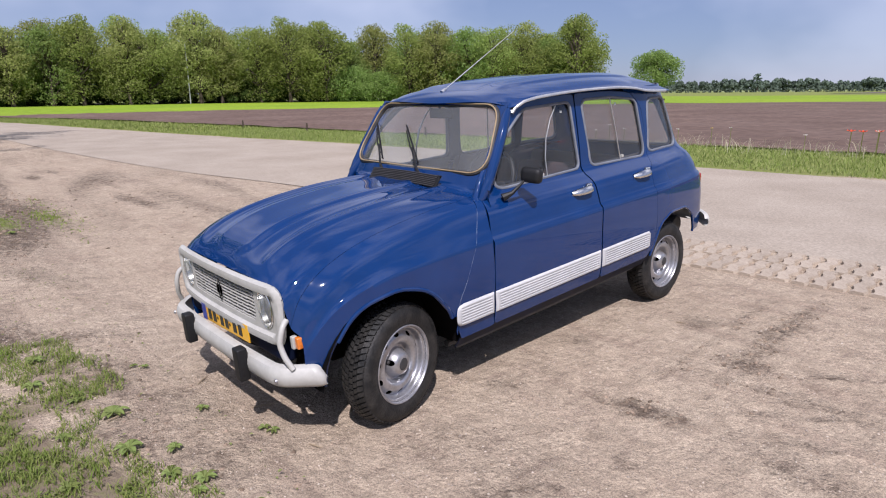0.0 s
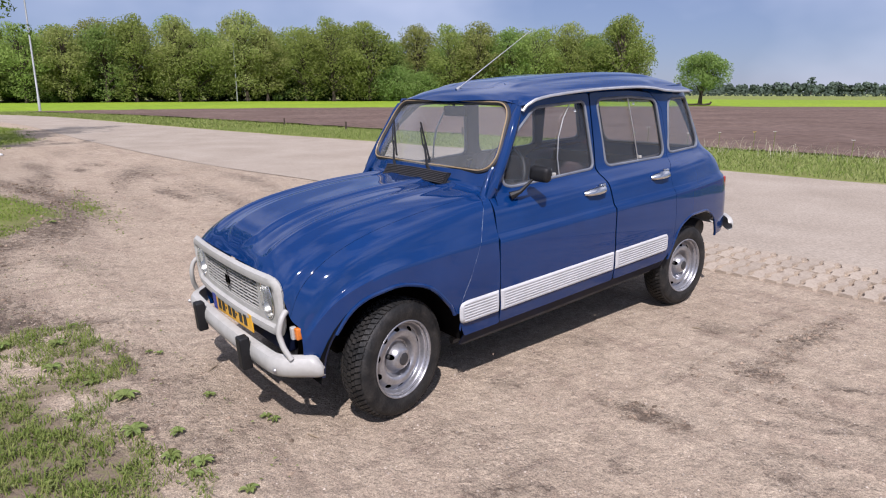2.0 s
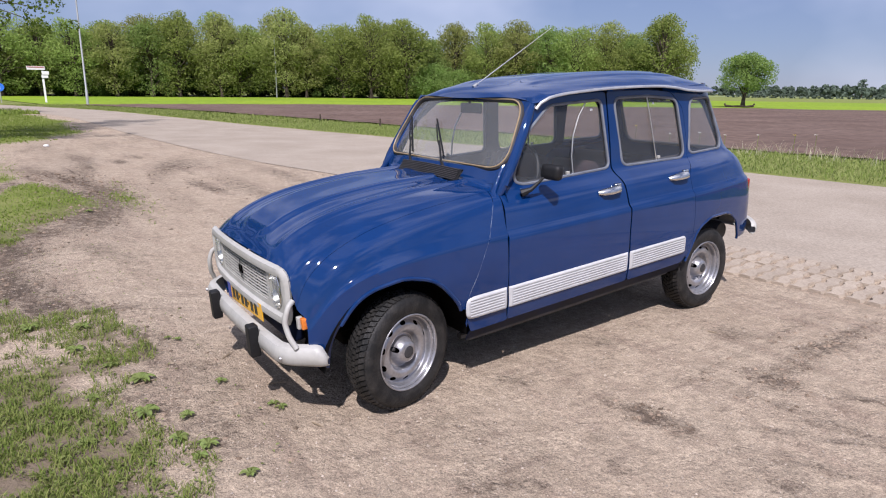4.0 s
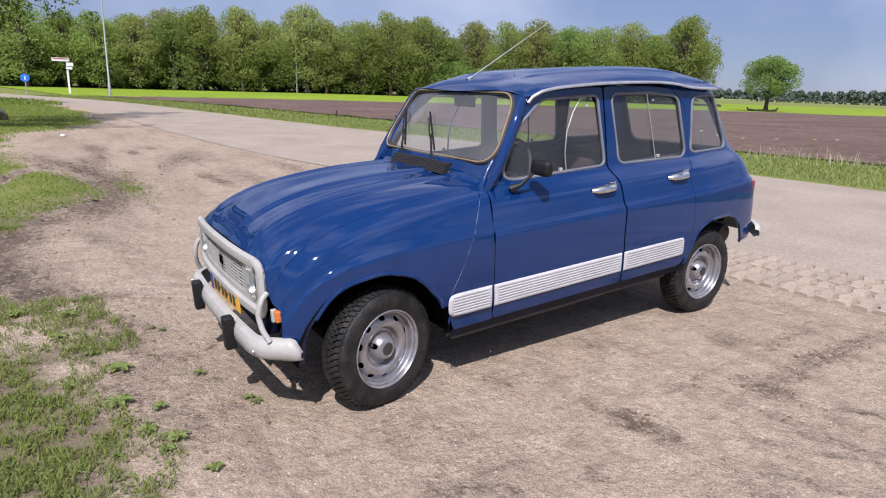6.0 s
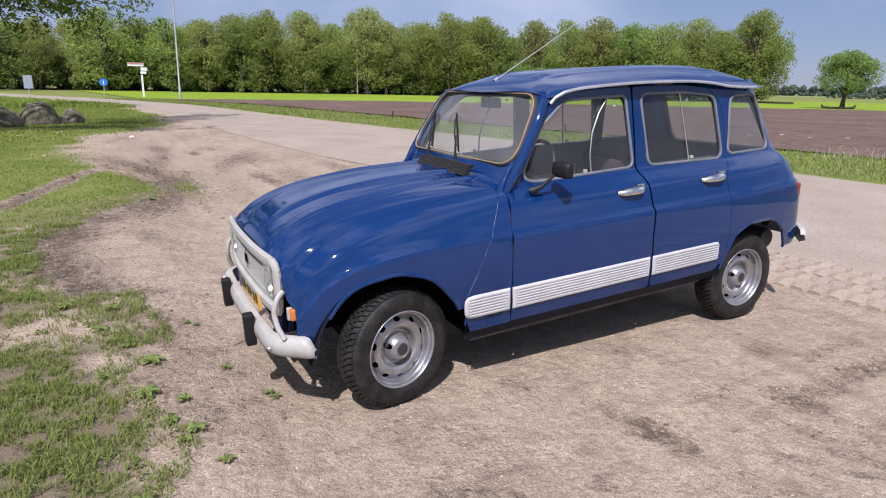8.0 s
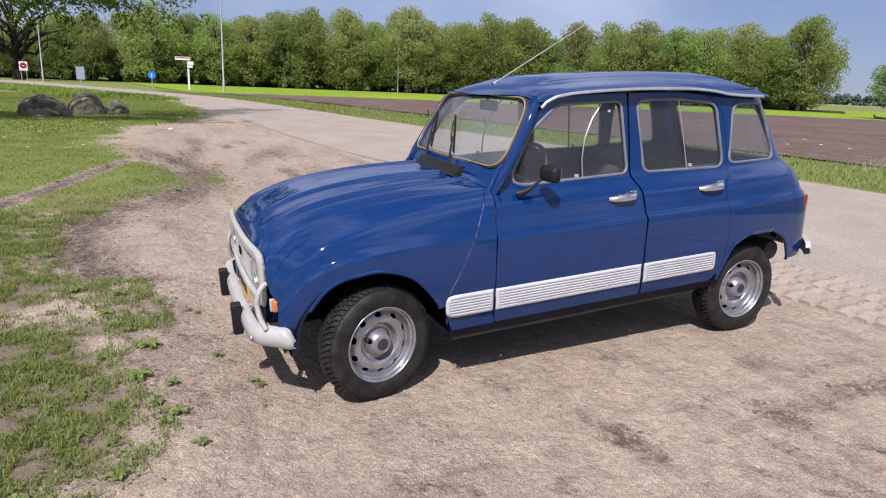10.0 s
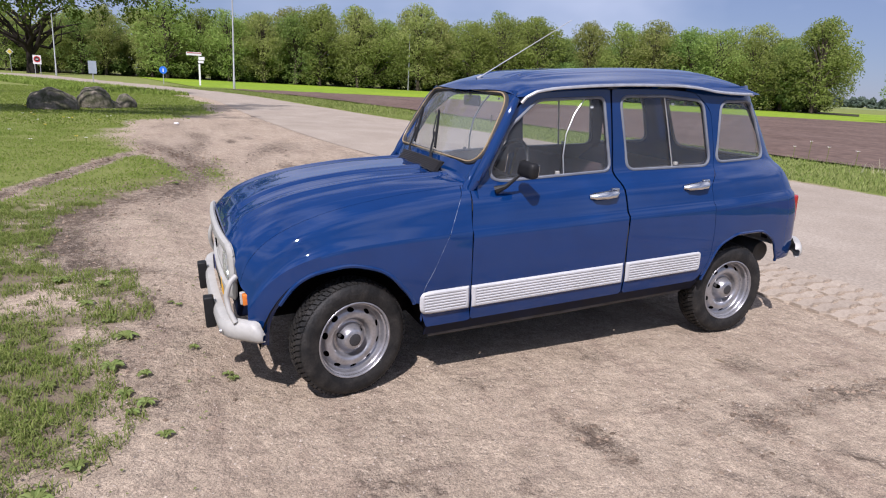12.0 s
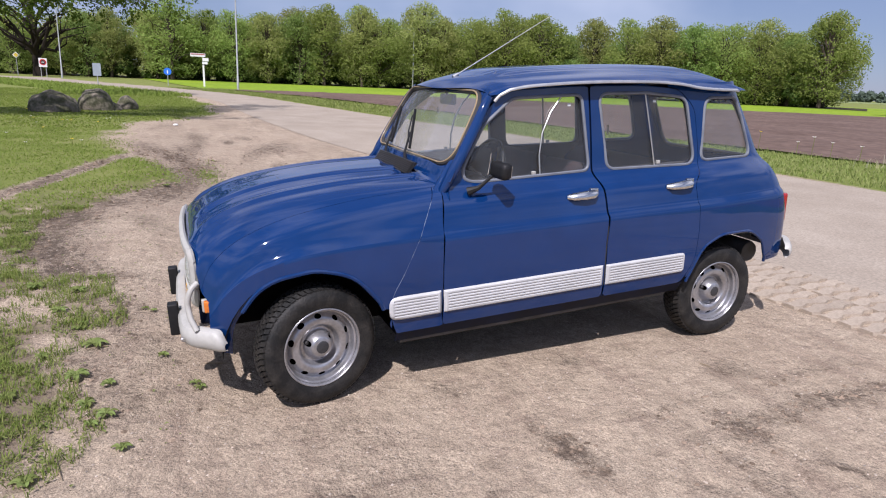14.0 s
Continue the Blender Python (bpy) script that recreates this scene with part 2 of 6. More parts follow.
def tube(points, r, closed=False, n=8, bm=None, flat=(1, 1), up=None):
    """A round or flattened bar along points; r may be one radius for each point."""
    bm = bm or bmesh.new()
    pts = [Vector(p) for p in points]
    rings, k = [], len(pts)
    side = None
    for i, p in enumerate(pts):
        a = pts[i - 1] if (closed or i) else p
        b = pts[(i + 1) % k] if (closed or i < k - 1) else p
        way = (b - a).normalized() if (b - a).length > 1e-9 else Vector((0, 0, 1))
        if up is not None:
            side = way.cross(Vector(up))
        elif side is None:
            side = way.orthogonal()
        side = (side - way * side.dot(way))
        side = side.normalized() if side.length > 1e-6 else way.orthogonal().normalized()
        other = way.cross(side)
        rad = r[i] if isinstance(r, (list, tuple)) else r
        rings.append([bm.verts.new(p + (side * math.cos(t) * flat[0] + other * math.sin(t) * flat[1]) * rad)
                      for t in (2 * math.pi * (j + 0.5) / n for j in range(n))])
    for i in range(k if closed else k - 1):
        a, b = rings[i], rings[(i + 1) % k]
        for j in range(n):
            bm.faces.new((a[j], a[(j + 1) % n], b[(j + 1) % n], b[j]))
    if not closed:
        bm.faces.new(rings[0][::-1])
        bm.faces.new(rings[-1])
    return bm


def box(bm, x0, x1, y0, y1, z0, z1, bevel=0.0, m=None):
    """A box, with bevelled edges if wanted, added to a bmesh."""
    b = bmesh.new()
    bmesh.ops.create_cube(b, size=1.0)
    for v in b.verts:
        v.co = Vector(((x0 + x1) / 2 + v.co.x * (x1 - x0), (y0 + y1) / 2 + v.co.y * (y1 - y0), (z0 + z1) / 2 + v.co.z * (z1 - z0)))
    if bevel:
        bmesh.ops.bevel(b, geom=b.edges[:], offset=bevel, segments=3, profile=0.6, affect="EDGES")
    return join(bm, b, m)


def join(bm, b, m=None):
    b.verts.index_update()
    made = [bm.verts.new(m @ v.co if m else v.co) for v in b.verts]
    for f in b.faces:
        bm.faces.new([made[v.index] for v in f.verts])
    b.free()
    return bm


def lathe(profile, n=48, axis="x", bm=None):
    """Turns (radius, along) pairs round the x or z axis."""
    bm = bm or bmesh.new()
    rings = []
    for r, a in profile:
        ring = []
        for j in range(n):
            t = 2 * math.pi * j / n
            c, s = r * math.cos(t), r * math.sin(t)
            ring.append(bm.verts.new((a, c, s) if axis == "x" else (c, s, a)))
        rings.append(ring)
    for a, b in zip(rings, rings[1:]):
        for j in range(n):
            bm.faces.new((a[j], a[(j + 1) % n], b[(j + 1) % n], b[j]))
    bmesh.ops.recalc_face_normals(bm, faces=bm.faces)
    return bm


# ---- the land ----
def ease(t):
    t = min(max(t, 0.0), 1.0)
    return t * t * (3 - 2 * t)


def noise2(x, y, s, seed=0.0):
    return noise.noise(Vector((x * s, y * s, seed)))


def ground_z(x, y):
    """Height of the lot: it rises gently to the back and to the grass."""
    z = 0.045 * ease(y / 2.4) + 0.035 * ease((-y - 0.25) / 0.65) + 0.05 * ease((-0.2 - x) / 1.2) * ease((-y - 0.2) / 0.8)
    return z * (1 - ease((math.hypot(x, y) - 9) / 25))


def relief(x, y):
    """Small unevenness, ruts and crumbs."""
    d = math.hypot(x, y)
    if d > 40:
        return 0.0
    k = 0.006 * noise2(x, y, 1.3) + 0.004 * noise2(x, y, 5.0, 3) + 0.0025 * noise2(x, y, 14.0, 5)
    rut = rut_weight(x, y)
    return k * (1 - ease((d - 20) / 20)) + rut * (0.03 * noise2(x, y, 3.5, 9) - 0.012)


TURF_EDGE = smooth_curve([-80, -60, -30, -23, -19.2, -15, -11, -7.6, -6, -4.5, -3.3, -2.5, -1.53, -1.36, -0.5, -0.06, 0.66, 0.9, 1.15, 1.5, 2.2, 4, 9],
                         [-22, -9, 1.2, 1.2, 0.3, -1.3, -1.3, -0.43, -0.5, -1.04, -1.6, -1.62, -1.35, -1.09, -0.97, -1.04, -0.84, -0.9, -1.09, -1.5, -2.6, -5, -9])
NEAR_EDGE = smooth_curve([-90, -75, -52, -39.5, -30, -22, -14, -10, -6.6, 0, 6, 20, 90], [-26, -17, -4.7, 0.6, 1.7, 1.9, 2.32, 2.72, 3.36, 4.30, 5.02, 6.5, 14])
FAR_EDGE = smooth_curve([-95, -73, -57, -43, -29.4, -19.5, -13, -3.2, 0, 20, 90], [-17, -7.8, -0.5, 4.3, 6.3, 7.7, 8.9, 10.1, 10.4, 12.4, 20])
SOIL_FRONT = smooth_curve([-56, -45, -31, -18, -5.7, 0, 60, 140], [4.0, 8.3, 10.9, 12.6, 14.7, 15.2, 22, 32])


LAWN_RUT = smooth_curve([-11.8, -10.7, -9.3, -8.0, -6.55, -5.25, -3.8, -2.6], [0.95, -0.05, -0.82, -1.5, -1.88, -2.25, -2.7, -3.2])


def rut_weight(x, y):
    """Churned soil along the edge of the grass, and a rut through the lawn."""
    edge = abs(y - TURF_EDGE(x) - 0.05)
    a = max(0.0, 1 - edge / (0.42 + 0.09 * min(max(-x - 1, 0), 6))) * (0.55 + 0.45 * ease((-0.9 - x) / 0.6)) * ease((0.9 - x) / 0.5) * ease((x + 12) / 3)
    b = max(0.0, 1 - abs(y - LAWN_RUT(x)) / 0.24) if -12.5 < x < -3.4 else 0.0
    c = max(0.0, 1 - math.hypot((x + 6.9) / 1.2, (y - 1.05) / 0.22))
    return min(1.0, max(a, 1.1 * b, c) * (0.6 + 0.8 * noise2(x, y, 2.2, 4) + 0.3))


def turf(x, y):
    """How much grass grows at a place."""
    near, far = NEAR_EDGE(x), FAR_EDGE(x)
    if y > far - 0.25:
        return ease((y - far - 0.1 * noise2(x, y, 1.0)) / 0.35)
    d = TURF_EDGE(x) - y + (0.22 + 0.5 * ease((-4 - x) / 5)) * noise2(x, y, 1.6 - 0.9 * ease((-4 - x) / 5), 2) + 0.10 * noise2(x, y, 5.0, 7)
    cover = ease(d / (0.3 + 0.9 * ease((-4 - x) / 6)))
    if x > -5:
        bare = 0.55 + 0.9 * noise2(x, y, 1.7, 11) + 0.4 * noise2(x, y, 4.5, 12)
        cover *= min(1.0, max(0.0, bare + 0.35 * ease((d - 0.2) / 1.0)))
    spots = max(0.0, 1 - math.hypot((x + 6.5) / 2.2, (y + 0.1) / 0.35)) * (0.5 + noise2(x, y, 2.0, 21))
    cover = max(cover, 0.8 * spots)
    if -12.5 < x < -3.4:
        cover *= ease((abs(y - LAWN_RUT(x)) - 0.06) / 0.22)
    return min(1.0, max(0.0, cover))


STAINS = [(1.42, 0.90, 0.30, 0.10, 12, 1.0), (1.50, 2.40, 0.10, 0.85, 4, 0.85), (1.56, 1.72, 0.16, 0.20, 20, 0.9), (1.07, 2.15, 0.20, 0.16, 10, 0.7), (1.27, 2.2, 0.035, 0.9, 2, 0.8), (0.70, 1.38, 0.14, 0.10, 0, 0.6), (1.95, 1.88, 0.30, 0.035, 40, 0.9), (2.0, 1.36, 0.36, 0.03, 36, 0.9), (1.5, 0.09, 0.12, 0.09, 0, 0.8), (1.6, 0.45, 0.12, 0.08, 0, 0.7), (2.08, 1.11, 0.2, 0.05, 30, 0.7),
          (1.9, 1.5, 0.7, 0.08, 4, 0.6), (0.78, 0.62, 0.2, 0.10, 30, 0.5), (1.15, 0.1, 0.5, 0.3, 15, 0.35), (1.45, -0.1, 0.16, 0.12, 0, 0.6),
          (-0.2, -0.75, 0.35, 0.16, 10, 0.6), (2.2, 0.9, 0.5, 0.12, -10, 0.5), (-6.9, 1.05, 1.1, 0.16, 4, 1.0), (-8.5, 1.25, 0.5, 0.1, 0, 0.8),
          (-3.2, -0.9, 0.7, 0.22, 15, 0.6), (-9.8, 1.6, 1.6, 0.12, 8, 0.5), (-5.2, -0.2, 1.0, 0.12, 12, 0.5), (0.75, -1.3, 0.3, 0.15, 0, 0.5)]


def damp(x, y):
    """Dark, damp and trodden patches."""
    v = 1.0 * rut_weight(x, y)
    if -20 < x < -2.5 and TURF_EDGE(x) < y < NEAR_EDGE(x):
        far = ease((-2.5 - x) / 2)
        v = max(v, far * (0.12 + 0.9 * max(0.0, noise2(x * 0.35, y * 1.7 + 0.2 * x, 1.0, 40) + 0.05)))
    for sx, sy, a, b, turn, k in STAINS:
        if abs(x - sx) < 2.2 and abs(y - sy) < 1.5:
            c, s = math.cos(radians(turn)), math.sin(radians(turn))
            dx, dy = (x - sx) * c + (y - sy) * s, -(x - sx) * s + (y - sy) * c
            r = math.hypot(dx / a, dy / b) + 0.5 * noise2(x, y, 4.0, 6) + 0.35 * noise2(x, y, 11.0, 8)
            v = max(v, 0.85 * k * (1 - ease((r - 0.2) / 1.1)))
    return min(1.0, max(0.0, v))


def grown(fine0, fine1, step, end, rate=1.09):
    """Even steps in the middle, growing ones out to the horizon."""
    mid = list(np.arange(fine0, fine1 + 1e-6, step))
    lo, hi, s = [fine0], [mid[-1]], step
    while lo[-1] > -end or hi[-1] < end:
        s *= rate
        lo.append(lo[-1] - s)
        hi.append(hi[-1] + s)
    return lo[:0:-1] + mid + hi[1:]


def attribute_node(nodes, name):
    n = nodes.new("ShaderNodeAttribute")
    n.attribute_name = name
    return n.outputs["Fac"]


def noise_node(nodes, links, place, scale, detail=5.0, rough=0.55):
    n = nodes.new("ShaderNodeTexNoise")
    n.inputs["Scale"].default_value, n.inputs["Detail"].default_value, n.inputs["Roughness"].default_value = scale, detail, rough
    links.new(place, n.inputs["Vector"])
    return n.outputs["Fac"]


def span(nodes, links, value, a, b, c=0.0, d=1.0):
    n = nodes.new("ShaderNodeMapRange")
    n.inputs["From Min"].default_value, n.inputs["From Max"].default_value = a, b
    n.inputs["To Min"].default_value, n.inputs["To Max"].default_value = c, d
    links.new(value, n.inputs["Value"])
    return n.outputs["Result"]


def mixed(nodes, links, fac, a, b, mode="MIX"):
    n = nodes.new("ShaderNodeMix")
    n.data_type, n.blend_type = "RGBA", mode
    for key, v in (("Factor", fac), ("A", a), ("B", b)):
        if isinstance(v, (int, float)):
            n.inputs[key].default_value = v
        elif isinstance(v, tuple):
            n.inputs[key].default_value = (*v, 1)
        else:
            links.new(v, n.inputs[key])
    return n.outputs["Result"]


def ground_material():
    m = bpy.data.materials.new("sandy_ground")
    m.use_nodes = True
    nodes, links = m.node_tree.nodes, m.node_tree.links
    shader = nodes["Principled BSDF"]
    shader.inputs["Roughness"].default_value, shader.inputs["Specular IOR Level"].default_value = 0.95, 0.15
    place = nodes.new("ShaderNodeTexCoord").outputs["Object"]
    broad = span(nodes, links, noise_node(nodes, links, place, 0.9), 0.35, 0.68)
    mid = span(nodes, links, noise_node(nodes, links, place, 6.0, 8.0, 0.65), 0.38, 0.66)
    sand = mixed(nodes, links, broad, (0.445, 0.358, 0.266), (0.398, 0.314, 0.230))
    sand = mixed(nodes, links, span(nodes, links, noise_node(nodes, links, place, 6.0, 8.0, 0.65), 0.50, 0.70, 0.0, 0.7), sand, (0.25, 0.195, 0.142))
    drag = nodes.new("ShaderNodeMapping")
    drag.inputs["Scale"].default_value, drag.inputs["Rotation"].default_value = (13.0, 3.0, 1.0), (0, 0, radians(8))
    links.new(place, drag.inputs["Vector"])
    marks = span(nodes, links, noise_node(nodes, links, drag.outputs[0], 1.0, 7.0, 0.7), 0.53, 0.68, 0.0, 0.62)
    sand = mixed(nodes, links, marks, sand, (0.24, 0.18, 0.14))
    trail = nodes.new("ShaderNodeMapping")
    trail.inputs["Scale"].default_value, trail.inputs["Rotation"].default_value = (0.8, 4.5, 1.0), (0, 0, radians(10))
    links.new(place, trail.inputs["Vector"])
    streaks = span(nodes, links, noise_node(nodes, links, trail.outputs[0], 1.0, 9.0, 0.68), 0.50, 0.68, 0.0, 0.55)
    sand = mixed(nodes, links, streaks, sand, (0.26, 0.19, 0.145))
    grains = noise_node(nodes, links, place, 120.0, 4.0, 0.85)
    tone = span(nodes, links, grains, 0.3, 0.7, 0.40, 1.58)
    sand = mixed(nodes, links, 1.0, sand, tone, "MULTIPLY")
    light = span(nodes, links, noise_node(nodes, links, place, 95.0, 2.0), 0.66, 0.74)
    sand = mixed(nodes, links, light, sand, (0.50, 0.43, 0.35))
    wet = mixed(nodes, links, mid, (0.10, 0.074, 0.056), (0.19, 0.137, 0.10))
    clods = span(nodes, links, noise_node(nodes, links, place, 24.0, 6.0, 0.72), 0.40, 0.62, 0.80, 1.12)
    sand = mixed(nodes, links, 1.0, sand, clods, "MULTIPLY")
    rough = nodes.new("ShaderNodeMath")
    rough.operation = "MULTIPLY_ADD"
    links.new(noise_node(nodes, links, place, 13.0, 12.0, 0.78), rough.inputs[0])
    rough.inputs[1].default_value = 5.5
    links.new(attribute_node(nodes, "damp"), rough.inputs[2])
    sand = mixed(nodes, links, span(nodes, links, rough.outputs[0], 3.2, 3.8, 0.0, 0.8), sand, wet)
    speck = span(nodes, links, noise_node(nodes, links, place, 55.0, 3.0, 0.6), 0.62, 0.68, 0.0, 0.6)
    sand = mixed(nodes, links, speck, sand, (0.16, 0.125, 0.10))
    leaf = mixed(nodes, links, mid, (0.135, 0.170, 0.034), (0.185, 0.215, 0.054))
    dry = mixed(nodes, links, broad, leaf, (0.205, 0.215, 0.068))
    earth = mixed(nodes, links, span(nodes, links, noise_node(nodes, links, place, 14.0, 7.0, 0.7), 0.30, 0.50, 0.45, 1.0), dry, (0.20, 0.155, 0.112))
    far_turf = mixed(nodes, links, attribute_node(nodes, "near"), dry, earth)
    edge = nodes.new("ShaderNodeMath")
    edge.operation = "MULTIPLY_ADD"
    links.new(noise_node(nodes, links, place, 9.0, 6.0, 0.7), edge.inputs[0])
    edge.inputs[1].default_value = 1.2
    links.new(attribute_node(nodes, "turf"), edge.inputs[2])
    colour = mixed(nodes, links, span(nodes, links, edge.outputs[0], 0.85, 1.25), sand, far_turf)
    links.new(colour, shader.inputs["Base Color"])
    height = nodes.new("ShaderNodeMath")
    height.operation = "ADD"
    links.new(noise_node(nodes, links, place, 40.0, 6.0, 0.7), height.inputs[0])
    links.new(span(nodes, links, noise_node(nodes, links, place, 9.0, 6.0, 0.65), 0.3, 0.7, 0.0, 1.2), height.inputs[1])
    bump = nodes.new("ShaderNodeBump")
    bump.inputs["Strength"].default_value, bump.inputs["Distance"].default_value = 0.9, 0.016
    churn = nodes.new("ShaderNodeMath")
    churn.operation = "MULTIPLY"
    links.new(span(nodes, links, noise_node(nodes, links, place, 22.0, 5.0, 0.7), 0.35, 0.65, 0.0, 2.2), churn.inputs[0])
    links.new(attribute_node(nodes, "damp"), churn.inputs[1])
    total = nodes.new("ShaderNodeMath")
    links.new(height.outputs[0], total.inputs[0])
    links.new(churn.outputs[0], total.inputs[1])
    links.new(total.outputs[0], bump.inputs["Height"])
    links.new(bump.outputs["Normal"], shader.inputs["Normal"])
    return m


def build_ground():
    xs, ys = grown(-3.2, 3.2, 0.06, 4200), grown(-2.6, 4.4, 0.06, 4200)
    pts, t, d, near = [], [], [], []
    for y in ys:
        for x in xs:
            pts.append((x, y, ground_z(x, y) + relief(x, y)))
            close = abs(x) < 90 and abs(y) < 60
            t.append(turf(x, y) if close else 1.0)
            d.append(damp(x, y) if close else 0.0)
            near.append(1 - ease((math.hypot(x, y) - 2.5) / 4))
    w = len(xs)
    faces = [(j * w + i, j * w + i + 1, (j + 1) * w + i + 1, (j + 1) * w + i) for j in range(len(ys) - 1) for i in range(w - 1)]
    me = bpy.data.meshes.new("ground")
    me.from_pydata(pts, [], faces)
    for name, values in (("turf", t), ("damp", d), ("near", near)):
        me.attributes.new(name, "FLOAT", "POINT").data.foreach_set("value", values)
    me.materials.append(ground_material())
    me.shade_smooth()
    return tagged(new("ground", me), "sandy gravel lot with grass, level out to the horizon", "ground", kind="structure")


build_ground()


def land_strip(name, near, far, xs, z, mat, label, rows=8, rough=0.0, skew=None):
    """A flat piece of land or road between two curves."""
    pts, faces = [], []
    for x in xs:
        for j in range(rows + 1):
            k = j / rows
            x1 = x + (skew(x) if skew else 0.0) * k
            y = near(x) * (1 - k) + far(x) * k
            pts.append((x1, y, z + (ground_z(x1, y) if math.hypot(x1, y) < 40 else 0.0) + rough * noise2(x1, y, 1.1)))
    w = rows + 1
    for i in range(len(xs) - 1):
        for j in range(rows):
            faces.append((i * w + j, (i + 1) * w + j, (i + 1) * w + j + 1, i * w + j + 1))
    me = bpy.data.meshes.new(name)
    me.from_pydata(pts, [], faces)
    me.materials.append(mat)
    me.shade_smooth()
    return tagged(new(name, me), label, name.split("_")[-1], kind="structure")


ROAD = material("worn_concrete_road", (0.350, 0.296, 0.236), 0.9, second=(0.295, 0.246, 0.193), scale=0.8, fine=(45, 0.26), bump=0.3, bump_scale=70, spec=0.2)
SOIL = material("ploughed_soil", (0.115, 0.078, 0.062), 0.95, second=(0.15, 0.105, 0.085), scale=0.25, fine=(3.0, 0.3), bump=0.8, bump_scale=5, spec=0.1)
CROP = material("young_crop", (0.22, 0.30, 0.022), 0.9, second=(0.17, 0.26, 0.022), scale=0.06, fine=(1.2, 0.25), bump=0.5, bump_scale=6, spec=0.1)
PALE = material("pale_field", (0.20, 0.24, 0.09), 0.95, second=(0.23, 0.26, 0.12), scale=0.02, fine=(0.3, 0.15), spec=0.1)
BROWN = material("far_soil", (0.11, 0.09, 0.085), 0.95, second=(0.13, 0.11, 0.10), scale=0.02, fine=(0.3, 0.15), spec=0.1)
road_xs = list(np.arange(-90, -20, 2.0)) + list(np.arange(-20, 12, 0.5)) + list(np.arange(12, 90, 2.0))
land_strip("road", NEAR_EDGE, FAR_EDGE, road_xs, 0.008, ROAD, "pale worn concrete country road", rows=12)


def ploughed():
    """The ploughed field, cut out between the verge and the young crop."""
    back = [(-57, 9), (-56, 22), (-50, 38), (-36, 61), (-18, 77), (20, 96), (80, 122), (140, 148)]
    front = [(-57, 3.6), (-45, 8.3), (-31, 10.9), (-18, 12.6), (-5.7, 14.7), (2, 15.4), (60, 22), (140, 32)]
    n, rows = 60, 40
    pick = lambda line, k: Vector(line[min(int(k), 6)]).lerp(Vector(line[min(int(k), 6) + 1]), k - min(int(k), 6))
    pts = []
    for i in range(n + 1):
        a, b = pick(front, 7 * i / n), pick(back, 7 * i / n)
        for j in range(rows + 1):
            p = a.lerp(b, (j / rows) ** 1.6)
            pts.append((p.x, p.y, 0.085 + 0.05 * noise2(p.x, p.y, 0.8) + 0.05 * noise2(p.x, p.y, 2.3, 4)))
    w = rows + 1
    faces = [(i * w + j, (i + 1) * w + j, (i + 1) * w + j + 1, i * w + j + 1) for i in range(n) for j in range(rows)]
    me = bpy.data.meshes.new("field")
    me.from_pydata(pts, [], faces)
    me.materials.append(SOIL)
    tagged(new("field_soil", me), "brown ploughed field beyond the grassy verge", "field", kind="structure")
    crop_far = [(-118, -6), (-116, 30), (-112, 60), (-100, 100), (-75, 135), (0, 165), (100, 200), (200, 240)]
    crop_near = [(-57.2, 2.0)] + back[:6] + [(120, 140)]
    pts = []
    for i in range(n + 1):
        a, b = pick(crop_near, 7 * i / n), pick(crop_far, 7 * i / n)
        pts += [(*a.lerp(b, j / 6), 0.05) for j in range(7)]
    faces = [(i * 7 + j, (i + 1) * 7 + j, (i + 1) * 7 + j + 1, i * 7 + j + 1) for i in range(n) for j in range(6)]
    me = bpy.data.meshes.new("field")
    me.from_pydata(pts, [], faces)
    me.materials.append(CROP)
    tagged(new("field_crop", me), "bright yellow-green field of young crop", "field", kind="structure")
    for name, mat, label, y0, y1, x0, x1 in (("field_brown", BROWN, "dark bare field in the distance", 195, 290, -60, 500),
                                             ("field_pale", PALE, "pale green meadow far off", 300, 520, -500, 600)):
        me = bpy.data.meshes.new("field")
        me.from_pydata([(x0, y0, 0.06), (x1, y0 + 60, 0.06), (x1, y1 + 60, 0.06), (x0, y1, 0.06)], [], [(0, 1, 2, 3)])
        me.materials.append(mat)
        tagged(new(name, me), label, "field", kind="structure")


ploughed()


# ---- trees ----
def leaf_material(name, colour, second, through=0.35):
    m = bpy.data.materials.new(name)
    m.use_nodes = True
    nodes, links = m.node_tree.nodes, m.node_tree.links
    geo = nodes.new("ShaderNodeNewGeometry")
    place = nodes.new("ShaderNodeTexCoord").outputs["Object"]
    tone = mixed(nodes, links, geo.outputs["Random Per Island"], colour, second)
    info = nodes.new("ShaderNodeObjectInfo")
    hsv = nodes.new("ShaderNodeHueSaturation")
    links.new(tone, hsv.inputs["Color"])
    links.new(span(nodes, links, info.outputs["Random"], 0, 1, 0.8, 1.25), hsv.inputs["Value"])
    links.new(span(nodes, links, info.outputs["Random"], 0, 1, 0.485, 0.51), hsv.inputs["Hue"])
    diff, trans, blend = nodes.new("ShaderNodeBsdfDiffuse"), nodes.new("ShaderNodeBsdfTranslucent"), nodes.new("ShaderNodeMixShader")
    links.new(hsv.outputs["Color"], diff.inputs[0])
    links.new(hsv.outputs["Color"], trans.inputs[0])
    blend.inputs[0].default_value = through
    links.new(diff.outputs[0], blend.inputs[1])
    links.new(trans.outputs[0], blend.inputs[2])
    links.new(blend.outputs[0], nodes["Material Output"].inputs["Surface"])
    return m


